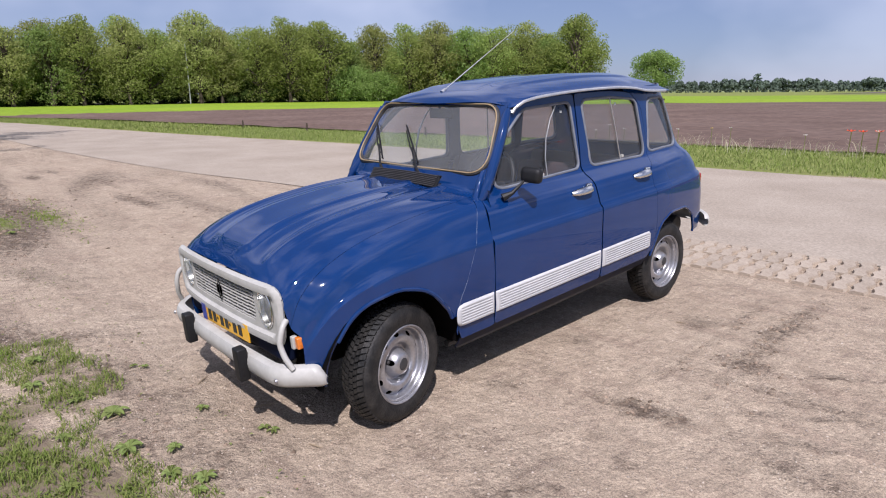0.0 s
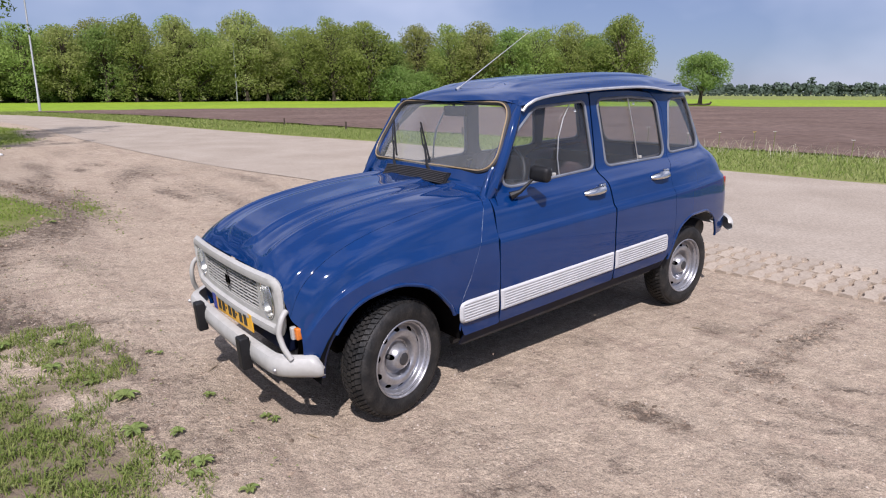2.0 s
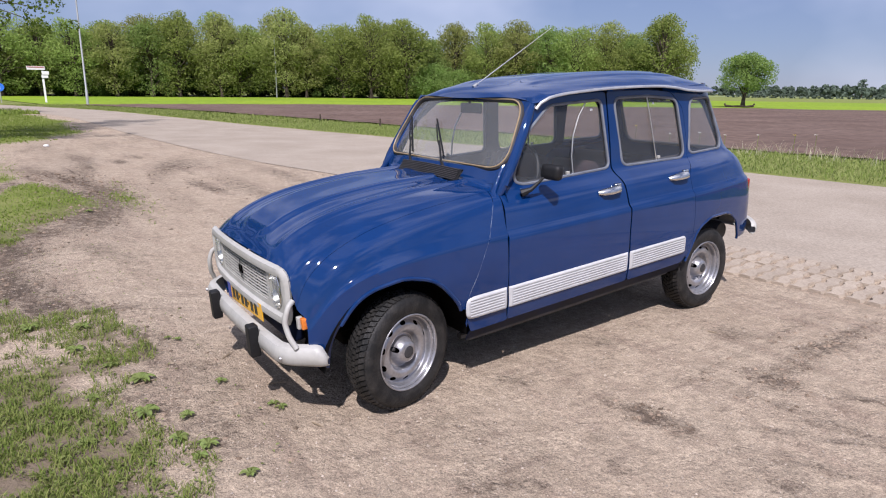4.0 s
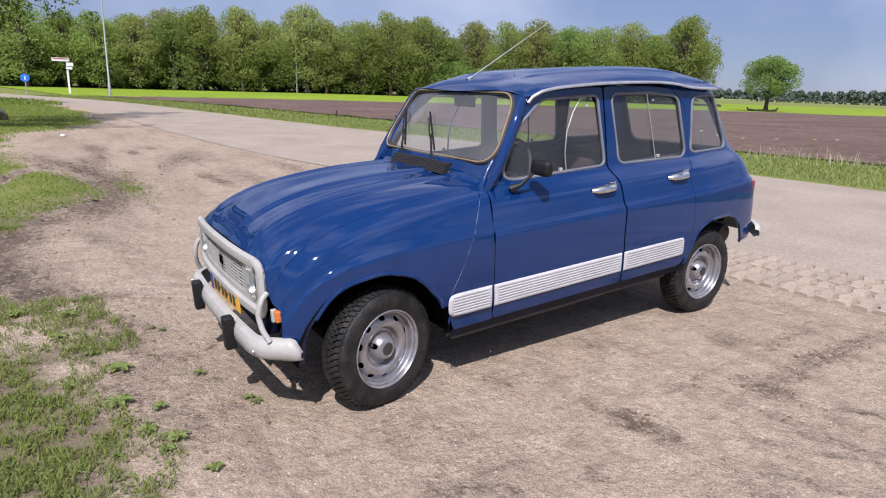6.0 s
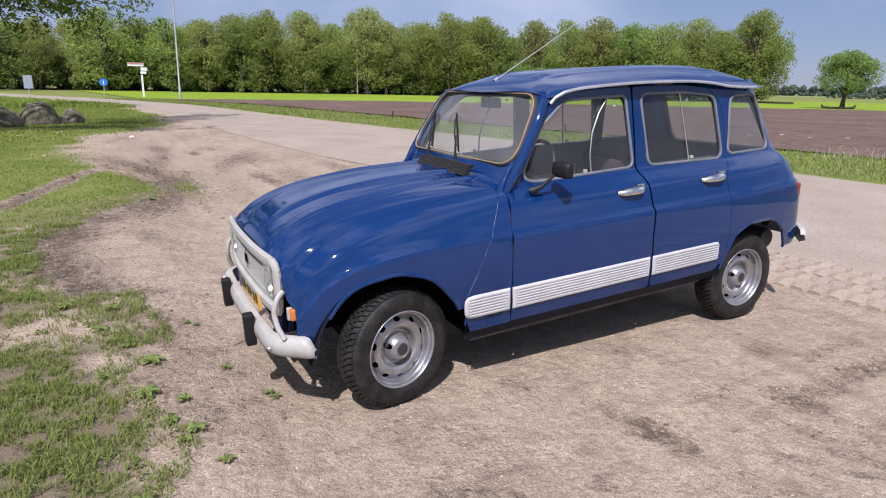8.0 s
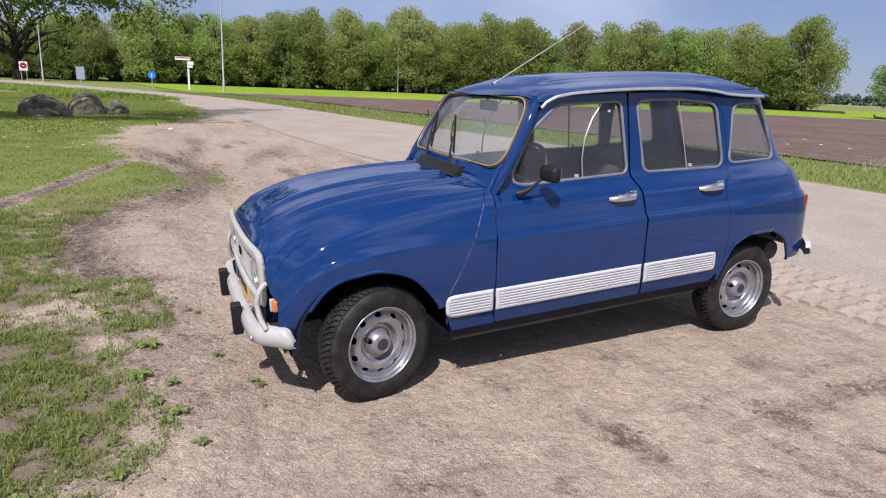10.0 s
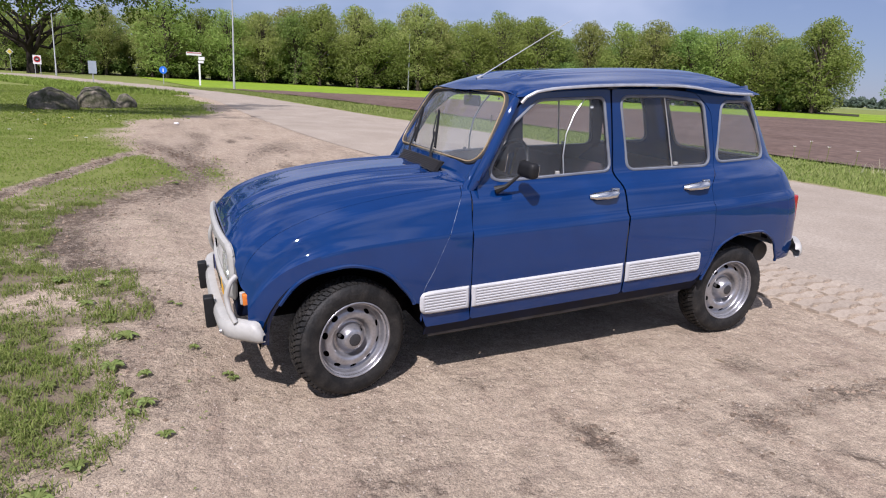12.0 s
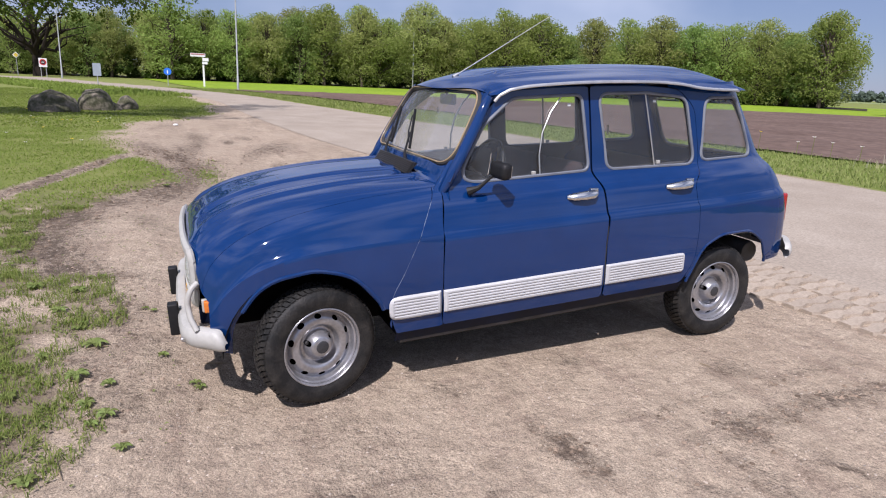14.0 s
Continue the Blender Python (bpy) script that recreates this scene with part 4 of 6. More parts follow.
scatter("near_grass", "short patchy grass and moss at the lot's edge", -4.0, 1.7, -2.6, -0.5, 230000, 0.050, 0.0019, GRASS, 1, tufty)
scatter("edge_grass", "thin short grass running out over the sand", -4.0, 2.4, -5.0, -2.6, 70000, 0.050, 0.0034, GRASS, 9, tufty)
scatter("lawn_grass", "uneven green lawn grass beyond the ruts", -14.0, -4.0, -6.0, 0.6, 130000, 0.028, 0.0055, GRASS_LUSH, 2, lambda x, y: turf(x, y) * (0.55 + 0.9 * noise2(x, y, 1.5, 3)))
scatter("far_lawn_grass", "green lawn round the boulders", -45.0, -14.0, -12.0, 2.0, 90000, 0.045, 0.014, GRASS_LUSH, 3, turf)
scatter("bank_grass", "rough grass along the bend of the road", -95.0, -38.0, -32.0, 2.0, 110000, 0.30, 0.026, GRASS_LUSH, 7,
        lambda x, y: 1.0 if NEAR_EDGE(x) - 7.0 < y < NEAR_EDGE(x) - 0.3 else 0.0)
verge = lambda x, y: 1.0 if FAR_EDGE(x) + 0.25 < y < SOIL_FRONT(x) + 0.3 and turf(x, y) > 0.3 else 0.0
GRASS_VERGE = leaf_material("roadside_grass", (0.15, 0.21, 0.04), (0.31, 0.33, 0.13), 0.4)
scatter("verge_grass", "lush rough grass on the far verge", -24.0, 10.0, 7.0, 17.5, 100000, 0.105, 0.007, GRASS_VERGE, 4, verge)
scatter("far_verge_grass", "rough roadside grass farther off", -60.0, -24.0, -1.0, 12.0, 40000, 0.13, 0.017, GRASS_VERGE, 5, verge)
STRAW = leaf_material("seed_heads", (0.36, 0.32, 0.20), (0.48, 0.45, 0.34), 0.3)
scatter("seed_grass", "tall pale grass going to seed at the field's edge", -6.0, 9.0, 13.0, 17.0, 2200, 0.42, 0.0045, STRAW, 6,
        lambda x, y: 0.9 if SOIL_FRONT(x) - 1.6 < y < SOIL_FRONT(x) + 0.2 and noise2(x, y, 0.5, 3) > -0.1 else 0.0)

WEED = leaf_material("weed_leaves", (0.15, 0.20, 0.055), (0.25, 0.30, 0.11), 0.3)


def weed(seed, n, size):
    """A flat rosette of broad leaves."""
    rng = random.Random(seed)
    root = thing("weed", "low broad-leaved weed rosette growing in sand", "weed", "weeds in the lot")
    for k in range(n):
        a = 2 * math.pi * k / n + rng.uniform(-0.3, 0.3)
        d, s = Vector((math.cos(a), math.sin(a), 0)), Vector((-math.sin(a), math.cos(a), 0))
        r, w = size * rng.uniform(0.7, 1.15), size * rng.uniform(0.20, 0.30)
        bm = bmesh.new()
        rows = []
        for t, ww, z in ((0.05, 0.15, 0.004), (0.3, 0.7, 0.020), (0.6, 1.0, 0.026), (0.85, 0.7, 0.018), (1.0, 0.05, 0.008)):
            c = d * r * t + Vector((0, 0, z * size / 0.08))
            rows.append([bm.verts.new(c - s * w * ww + Vector((0, 0, 0.006))), bm.verts.new(c), bm.verts.new(c + s * w * ww + Vector((0, 0, 0.006)))])
        for p, q in zip(rows, rows[1:]):
            for j in range(2):
                bm.faces.new((p[j], p[j + 1], q[j + 1], q[j]))
        part("leaf", bm, WEED, root)
    return root


weed_kinds = [weed(1, 8, 0.040), weed(2, 6, 0.028), weed(3, 10, 0.058)]
weed_spots = [(0.57, -0.90, 2), (0.64, -0.95, 0), (0.87, -0.82, 0), (0.27, -0.91, 0), (0.14, -1.06, 2), (-0.24, -1.02, 2), (0.45, -0.99, 0), (-0.72, -0.79, 1), (-0.68, -0.74, 1), (-0.78, -1.26, 2), (-0.49, -1.12, 0), (-1.23, -1.46, 2), (0.28, -1.32, 0), (1.01, -1.12, 0),
              (0.60, -1.12, 1), (-0.55, -1.10, 0), (-1.1, -1.2, 2), (-0.15, -1.25, 0), (-1.35, -1.08, 1), (1.18, -1.22, 2), (1.05, -1.42, 0),
              (-2.2, -1.75, 2), (-2.9, -1.8, 0), (-3.3, -1.9, 2), (-1.8, -1.7, 0), (0.34, -0.53, 1), (0.39, -0.51, 1), (-0.02, -0.68, 1), (-3.9, -1.5, 2), (-5.3, -0.7, 2)]
used = set()
for i, (x, y, k) in enumerate(weed_spots):
    m = pose(x, y, ground_z(x, y) + 0.004, 0, 0, 67 * i) @ Matrix.Diagonal((0.8 + 0.06 * (i % 7),) * 3 + (1,))
    if k in used:
        copy_thing(weed_kinds[k], m).scale = m.to_scale()
    else:
        weed_kinds[k].matrix_basis = m
        used.add(k)



def litter_leaves():
    """Small flat leaves of clover and plantain among the grass."""
    rng = np.random.default_rng(17)
    pts, faces = [], []
    while len(faces) < 8000:
        x, y = rng.uniform(-3.5, 1.6), rng.uniform(-2.4, -0.6)
        if rng.random() > tufty(x, y) + 0.02:
            continue
        a, r = rng.uniform(0, 6.28), rng.uniform(0.004, 0.012)
        c, s, z, k = math.cos(a), math.sin(a), ground_z(x, y) + rng.uniform(0.004, 0.02), len(pts)
        for u, w, h in ((0, 0, 0), (0.5, 0.35, 0.006), (1, 0, 0.004), (0.5, -0.35, 0.006)):
            pts.append((x + r * 2 * (u * c - w * s), y + r * 2 * (u * s + w * c), z + h))
        faces.append((k, k + 1, k + 2, k + 3))
    me = bpy.data.meshes.new("clover")
    me.from_pydata(pts, [], faces)
    me.materials.append(WEED)
    tagged(new("clover", me), "small clover leaves among the patchy grass", "weeds", kind="stuff")


litter_leaves()
PETAL = {"white": material("white_petals", (0.75, 0.74, 0.66), 0.8, fine=(40, 0.1)), "yellow": material("yellow_petals", (0.75, 0.55, 0.03), 0.8, fine=(40, 0.1)), "red": material("poppy_petals", (0.75, 0.07, 0.02), 0.8, fine=(40, 0.1))}


def flower(x, y, z, r, kind, label):
    root = thing("flower", label, "flower", "wild flowers", pose(x, y, ground_z(x, y)))
    part("stem", tube([(0, 0, 0), (0.01, 0, z)], 0.003 + r * 0.05, n=5), GRASS, root)
    bm = bmesh.new()
    for k in range(7):
        a = 2 * math.pi * k / 7
        q = [bm.verts.new((r * c * math.cos(a + da), r * c * math.sin(a + da), z + h * r)) for c, da, h in ((0.1, 0, 0), (0.8, -0.3, 0.25), (1.0, 0, 0.4), (0.8, 0.3, 0.25))]
        bm.faces.new(q)
    part("petals", bm, PETAL[kind], root)


rng = random.Random(12)
for _ in range(26):
    flower(rng.uniform(-20, -9), rng.uniform(-5.5, -1.6), 0.12, 0.035, rng.choice(("white", "white", "yellow")), "small pale daisy in the lawn")
flower(-1.02, -2.05, 0.05, 0.022, "yellow", "yellow dandelion near the edge")
flower(-1.12, -2.12, 0.05, 0.022, "yellow", "yellow dandelion near the edge")
for x, y in ((-1.6, 14.2), (-1.35, 14.1), (-1.1, 14.3)):
    flower(x, y, 0.55, 0.10, "red", "red poppy at the field's edge")
for _ in range(14):
    x = rng.uniform(-9, 4)
    flower(x, SOIL_FRONT(x) - rng.uniform(0.3, 1.5), rng.uniform(0.35, 0.6), 0.05, rng.choice(("white", "yellow", "white")), "small pale flower in the verge")


def pebbles():
    """Loose grit on the lot."""
    rng = np.random.default_rng(8)
    pts, faces = [], []
    while len(faces) < 12000 * 8:
        x, y = rng.uniform(-2.2, 2.6), rng.uniform(-1.6, 3.2)
        if turf(x, y) > 0.5:
            continue
        r = 0.0020 + 0.0050 * rng.random() ** 4
        k = len(pts)
        j = rng.uniform(0.6, 1.3, 6)
        z = ground_z(x, y) + relief(x, y) + r * 0.2
        pts += [(x + r * j[0], y, z), (x - r * j[1], y, z), (x, y + r * j[2], z), (x, y - r * j[3], z), (x, y, z + r * j[4] * 0.8), (x, y, z - r * j[5])]
        faces += [(k + a, k + b, k + c) for a, b, c in ((0, 2, 4), (2, 1, 4), (1, 3, 4), (3, 0, 4), (2, 0, 5), (1, 2, 5), (3, 1, 5), (0, 3, 5))]
    me = bpy.data.meshes.new("grit")
    me.from_pydata(pts, [], faces)
    me.materials.append(material("grit", (0.38, 0.32, 0.26), 0.9, spread=-0.42))
    tagged(new("grit", me), "fine loose grit on the sandy lot", "gravel", kind="stuff")


pebbles()


def clods():
    """Lumps of churned soil along the edge of the grass and in the ruts."""
    rng = np.random.default_rng(23)
    pts, faces = [], []
    tries = 0
    while len(faces) < 3600 * 8 and tries < 110000:
        tries += 1
        if tries % 3 == 0:
            x, y = rng.uniform(1.2, 1.8), rng.uniform(0.7, 3.4)
        else:
            x, y = 1.4 - 11 * rng.random() ** 1.3, rng.uniform(-2.6, 1.6)
        if rng.random() > rut_weight(x, y) * 0.6 + 0.25 * damp(x, y):
            continue
        r = (0.003 + 0.013 * rng.random() ** 4) * (1 + 0.09 * max(0.0, -x))
        k = len(pts)
        j = rng.uniform(0.5, 1.4, 6)
        z = ground_z(x, y) + relief(x, y) + r * 0.1
        pts += [(x + r * j[0], y, z), (x - r * j[1], y, z), (x, y + r * j[2], z), (x, y - r * j[3], z), (x, y, z + r * j[4] * 0.6), (x, y, z - r * j[5])]
        faces += [(k + a, k + b, k + c) for a, b, c in ((0, 2, 4), (2, 1, 4), (1, 3, 4), (3, 0, 4), (2, 0, 5), (1, 2, 5), (3, 1, 5), (0, 3, 5))]
    me = bpy.data.meshes.new("clods")
    me.from_pydata(pts, [], faces)
    me.materials.append(material("soil_clods", (0.22, 0.165, 0.12), 0.95, spread=-0.5, spec=0.1))
    tagged(new("clods", me), "dark lumps of churned soil beside the grass", "soil", kind="stuff")


clods()
TWIG = material("dry_twig", (0.26, 0.20, 0.13), 0.9, fine=(50, 0.2))
for i, (x, y, l, a) in enumerate(((0.12, -0.42, 0.13, 70), (0.62, -0.43, 0.07, 20), (-0.35, -0.55, 0.10, 130), (0.95, -1.02, 0.16, 15), (1.0, -1.15, 0.12, 40), (-0.2, -1.0, 0.12, 100), (1.0, 2.05, 0.06, 20))):
    d = Vector((math.cos(radians(a)), math.sin(radians(a)), 0))
    p = Vector((x, y, ground_z(x, y) + 0.006))
    tagged(part("twig", tube([p - d * l / 2, p + Vector((0.004, -0.003, 0.004)), p + d * l / 2], [0.003, 0.004, 0.002], n=5), TWIG), "short dry twig on the sand", "twig", "twigs")
bm = bmesh.new()
bmesh.ops.create_icosphere(bm, subdivisions=2, radius=0.07)
for v in bm.verts:
    v.co.z = v.co.z * 0.5 + 0.02
litter = tagged(part("stone", bm, SIGN_WHITE), "small white stone at the edge of the lawn", "stone")
litter.matrix_world = pose(-15.6, -0.55, ground_z(-15.6, -0.55))


# ---- the car: x to its left, y to its rear, z up, from the ground under the front axle ----
car = thing("car", "dark blue small five-door car with cream bumpers, parked on sand", "car", m=pose(0, 0, 0, 3.6, 0, 0))

BELOW = [(z, 0.733 - 0.20 * (z - 0.50) ** 2 - 0.30 * max(0.0, 0.42 - z) ** 1.6) for z in np.arange(0.20, 0.7401, 0.03)]
ABOVE = [(z, 0.700 - 0.24 * (z - 0.764) - 0.7 * (z - 0.764) ** 2) for z in (0.764, 0.784, 0.804, 0.824, 0.844, 0.864)]
SHOULDER = [(0.90, 0.646), (0.94, 0.603), (0.97, 0.586), (1.10, 0.570), (1.25, 0.549), (1.36, 0.532), (1.44, 0.520)]
SIDE = smooth_curve(*zip(*(BELOW + [(0.752, 0.712)] + ABOVE + SHOULDER)))
REAR = smooth_curve([0.20, 0.35, 0.60, 0.80, 1.0, 1.20, 1.34, 1.5], [2.97, 3.00, 3.00, 2.955, 2.845, 2.742, 2.672, 2.62])
ROUND = smooth_curve([-1, 0.0, 0.03, 0.08, 0.16, 0.30, 0.6], [-0.11, -0.11, -0.068, -0.036, -0.016, -0.005, 0.0])


def side(y, z, off=0.0):
    """The outer skin of the left side."""
    return Vector((SIDE(z) + ROUND(REAR(z) - y) - 0.045 * ease((y - 2.2) / 0.8) + off, y, z))


RAILS = [  # from the bonnet's middle down to the fender's lower edge, each from the scuttle to the nose
    [(0, 0.635, 0.988), (0, 0.32, 0.985), (0, 0.0, 0.962), (0, -0.20, 0.928), (0, -0.35, 0.875), (0, -0.44, 0.815), (0, -0.478, 0.768)],
    [(0.20, 0.635, 0.990), (0.20, 0.32, 0.988), (0.20, 0.0, 0.965), (0.20, -0.20, 0.929), (0.20, -0.35, 0.874), (0.20, -0.44, 0.813), (0.20, -0.477, 0.767)],
    [(0.40, 0.640, 0.980), (0.40, 0.32, 0.974), (0.40, 0.0, 0.947), (0.40, -0.20, 0.911), (0.40, -0.345, 0.858), (0.40, -0.435, 0.803), (0.40, -0.474, 0.764)],
    [(0.495, 0.655, 0.970), (0.505, 0.32, 0.955), (0.512, 0.0, 0.920), (0.52, -0.20, 0.878), (0.528, -0.335, 0.822), (0.535, -0.425, 0.760), (0.540, -0.466, 0.715)],
    [(0.560, 0.690, 0.955), (0.565, 0.32, 0.932), (0.572, 0.0, 0.889), (0.578, -0.19, 0.838), (0.582, -0.32, 0.775), (0.584, -0.405, 0.695), (0.580, -0.450, 0.600)],
    [(0.632, 0.700, 0.915), (0.638, 0.32, 0.888), (0.640, 0.0, 0.845), (0.640, -0.17, 0.795), (0.637, -0.290, 0.730), (0.630, -0.375, 0.650), (0.612, -0.430, 0.560)],
    [(0.689, 0.700, 0.804), (0.690, 0.32, 0.794), (0.684, 0.0, 0.769), (0.676, -0.15, 0.732), (0.664, -0.268, 0.675), (0.650, -0.360, 0.600), (0.626, -0.428, 0.520)],
    [(0.713, 0.700, 0.752), (0.715, 0.32, 0.748), (0.711, 0.0, 0.732), (0.703, -0.15, 0.704), (0.686, -0.270, 0.656), (0.663, -0.365, 0.577), (0.632, -0.430, 0.488)],
    [(0.732, 0.700, 0.550), (0.731, 0.32, 0.550), (0.722, 0.0, 0.540), (0.712, -0.14, 0.525), (0.694, -0.268, 0.495), (0.666, -0.368, 0.450), (0.632, -0.434, 0.410)],
    [(0.712, 0.700, 0.260), (0.712, 0.32, 0.260), (0.700, 0.0, 0.270), (0.690, -0.14, 0.285), (0.674, -0.26, 0.300), (0.650, -0.362, 0.315), (0.622, -0.428, 0.330)],
]
RAIL_CURVES = [[smooth_curve(range(7), [p[k] for p in rail]) for k in range(3)] for rail in RAILS]


def nose(u, v):
    """Bonnet and fender: u runs forward along the rails, v from the middle out and down."""
    a = [(c[0](u), c[1](u), c[2](u)) for c in RAIL_CURVES]
    i = min(max(int(v), 0), 8)
    t = v - i
    p = [Vector(a[min(max(i + k, 0), 9)]) for k in (-1, 0, 1, 2)]
    if i == 0:
        p[0] = Vector((-a[1][0], a[1][1], a[1][2]))
    if i == 6:
        p[3] = 2 * p[2] - p[1]
    elif i == 7:
        p[0] = 2 * p[1] - p[2]
    q = 0.5 * (2 * p[1] + (p[2] - p[0]) * t + (2 * p[0] - 5 * p[1] + 4 * p[2] - p[3]) * t * t + (3 * p[1] - p[0] - 3 * p[2] + p[3]) * t ** 3)
    return q


def bonnet(u, v):
    """Bonnet skin with its raised middle and pressed ribs."""
    p = nose(u, abs(v))
    x = abs(p.x)
    fade = ease((5.1 - u) / 0.8)
    half = 0.155 - 0.09 * ease((u - 4.2) / 0.9)
    p.z += fade * (0.015 * (1 - ease((x - half) / 0.028)) + 0.012 * math.exp(-((x - 0.36) / 0.028) ** 2) - 0.006 * math.exp(-((x - 0.27) / 0.05) ** 2))
    if v < 0:
        p.x = -p.x
    return p


def mirrored(build):
    """Calls build for the left and the right side."""
    for right in (False, True):
        build(right)


def gap(poly, d=0.0):
    s = signed(poly)
    return lambda p: -s(p.y, p.z) - d


FRONT_DOOR = outline([(0.612, 0.305), (0.622, 0.60), (0.640, 0.80), (0.668, 0.945), (0.80, 1.105), (0.945, 1.315), (1.06, 1.395), (1.30, 1.408), (1.530, 1.405),
                      (1.530, 0.965), (1.562, 0.88), (1.562, 0.72), (1.546, 0.60), (1.540, 0.305)], [0.015, 0.2, 0.2, 0.05, 0.3, 0.25, 0.2, 0.3, 0.02, 0.05, 0.05, 0.2, 0.2, 0.015], 4)
REAR_DOOR = outline([(1.548, 0.305), (1.554, 0.60), (1.570, 0.72), (1.570, 0.88), (1.538, 0.965), (1.538, 1.405), (1.90, 1.398), (2.12, 1.372), (2.235, 1.27), (2.262, 1.0),
                     (2.245, 0.925), (2.176, 0.86), (2.176, 0.60), (2.160, 0.44), (2.085, 0.305)], [0.015, 0.2, 0.2, 0.05, 0.05, 0.02, 0.4, 0.12, 0.12, 0.05, 0.04, 0.05, 0.3, 0.15, 0.06], 4)
FRONT_GLASS = outline([(0.742, 0.962), (1.520, 0.972), (1.488, 1.362), (1.08, 1.356), (0.915, 1.235)], [0.075, 0.045, 0.045, 0.12, 0.20], 7)
REAR_GLASS = outline([(1.632, 0.968), (2.232, 0.956), (2.178, 1.325), (1.90, 1.358), (1.592, 1.364)], [0.06, 0.06, 0.075, 0.4, 0.055], 7)
QUARTER_GLASS = outline([(2.278, 0.972), (2.712, 0.966), (2.640, 1.20), (2.590, 1.312), (2.318, 1.318)], [0.05, 0.05, 0.2, 0.07, 0.07], 6)
FRONT_ARCH = outline([(-0.362, 0.18), (-0.346, 0.45), (-0.205, 0.635), (0.02, 0.665), (0.19, 0.62), (0.31, 0.47), (0.375, 0.27), (0.375, 0.18)], [0.02, 0.25, 0.25, 0.25, 0.25, 0.2, 0.05, 0.02], 6)
REAR_ARCH = outline([(2.115, 0.16), (2.13, 0.32), (2.215, 0.505), (2.36, 0.560), (2.60, 0.553), (2.715, 0.475), (2.775, 0.345), (2.775, 0.16)], [0.02, 0.1, 0.16, 0.2, 0.2, 0.12, 0.08, 0.02], 6)
SEAM = smooth_curve([0.2, 0.30, 0.40, 0.47, 0.60, 0.75, 0.92, 0.97], [0.385, 0.375, 0.355, 0.362, 0.430, 0.515, 0.612, 0.645])


def on_side(poly, off):
    return [side(p.x, p.y, off) for p in poly]


def signs(ob_points, right):
    return [(-p[0], p[1], p[2]) for p in ob_points] if right else ob_points


def window(parent, poly, right, name="window"):
    """A pane with its grey rubber seal."""
    inside = signed(poly)
    lo, hi = min(p.x for p in poly), max(p.x for p in poly)
    bot, top = min(p.y for p in poly), max(p.y for p in poly)
    bm = sheet(lambda u, v: side(u, v, -0.010), spaced(lo - 0.01, hi + 0.01, 16), spaced(bot - 0.01, top + 0.01, 12), lambda p: -inside(p.y, p.z) + 0.004, right)
    pane = part("window", bm, GLASS, parent, shadow=False)
    part("seal", tube(signs(on_side(poly, 0.0), right), 0.0110, True, 8, flat=(1.0, 0.8)), GREYRUB, pane, "grey rubber window seal")
    return pane


def door(right, poly, glass, name, handle_y, strip, divider, fold):
    inside, hole = signed(poly), signed(glass)
    lo, hi = min(p.x for p in poly), max(p.x for p in poly)
    skin = lambda p: min(-inside(p.y, p.z) - 0.0018, hole(p.y, p.z))
    bm = sheet(side, spaced(lo - 0.005, hi + 0.005, 46), spaced(0.30, 1.41, 58), skin, right, -0.004)
    ob = part(name, bm, PAINT, car)
    lining = sheet(lambda u, v: side(u, v, -0.045), spaced(lo + 0.02, hi - 0.02, 14), spaced(0.32, 0.97, 12), lambda p: -inside(p.y, p.z) - 0.02, right)
    part("lining", lining, LINING, ob, "dark vinyl door lining")
    window(ob, glass, right)
    # handle
    s = -1 if right else 1
    x = SIDE(0.865)
    bm = bmesh.new()
    tube([(s * (x + 0.006), handle_y - 0.085, 0.862), (s * (x + 0.026), handle_y - 0.06, 0.864), (s * (x + 0.032), handle_y, 0.866),
          (s * (x + 0.030), handle_y + 0.055, 0.870), (s * (x + 0.016), handle_y + 0.085, 0.872)], [0.011, 0.019, 0.022, 0.023, 0.014], n=10, bm=bm, flat=(0.7, 1.1))
    box(bm, s * (x + 0.004) - 0.012, s * (x + 0.004) + 0.012, handle_y + 0.05, handle_y + 0.098, 0.862, 0.895, 0.008)
    handle = part("handle", bm, CHROME, ob, "chrome pull handle")
    # No hollow here: a dark ellipse on the skin paints the recess's shade.
    bm = sheet(lambda u, v: side(u, v, 0.0035), spaced(handle_y - 0.118, handle_y + 0.06, 12), spaced(0.848, 0.912, 8),
               lambda p: 1 - ((p.y - handle_y + 0.030) / 0.085) ** 2 - ((p.z - 0.880) / 0.029) ** 2, right)
    part("recess", bm, SHADE_BLUE, handle, "flat dark patch for the shade in the finger recess")
    bm = bmesh.new()
    ly = divider[-1][0] + (0.03 if divider[-1][0] > 1.5 else -0.035)
    lx = side(ly, 0.985).x - 0.004
    box(bm, s * lx - 0.008, s * lx + 0.008, ly - 0.010, ly + 0.010, 0.974, 0.992, 0.003)
    part("latch", bm, WHITE, ob, "small cream window latch")
    sy = divider[0][0] + (0.06 if divider[-1][0] > 1.5 else 0.045)
    bm = sheet(lambda u, v: side(u, v, -0.0125), spaced(sy, sy + 0.020, 2), spaced(1.305, 1.318, 2), None, right)
    part("window_mark", bm, SIGN_WHITE, ob, "tiny pale glass marking")
    rib_strip(ob, strip[0], strip[1], strip[2], right)
    part("divider", tube(signs([side(y, z, -0.001) for y, z in divider], right), 0.0062, n=8, flat=(0.6, 1)), ALU, ob, "bright metal sliding pane edge")
    return ob


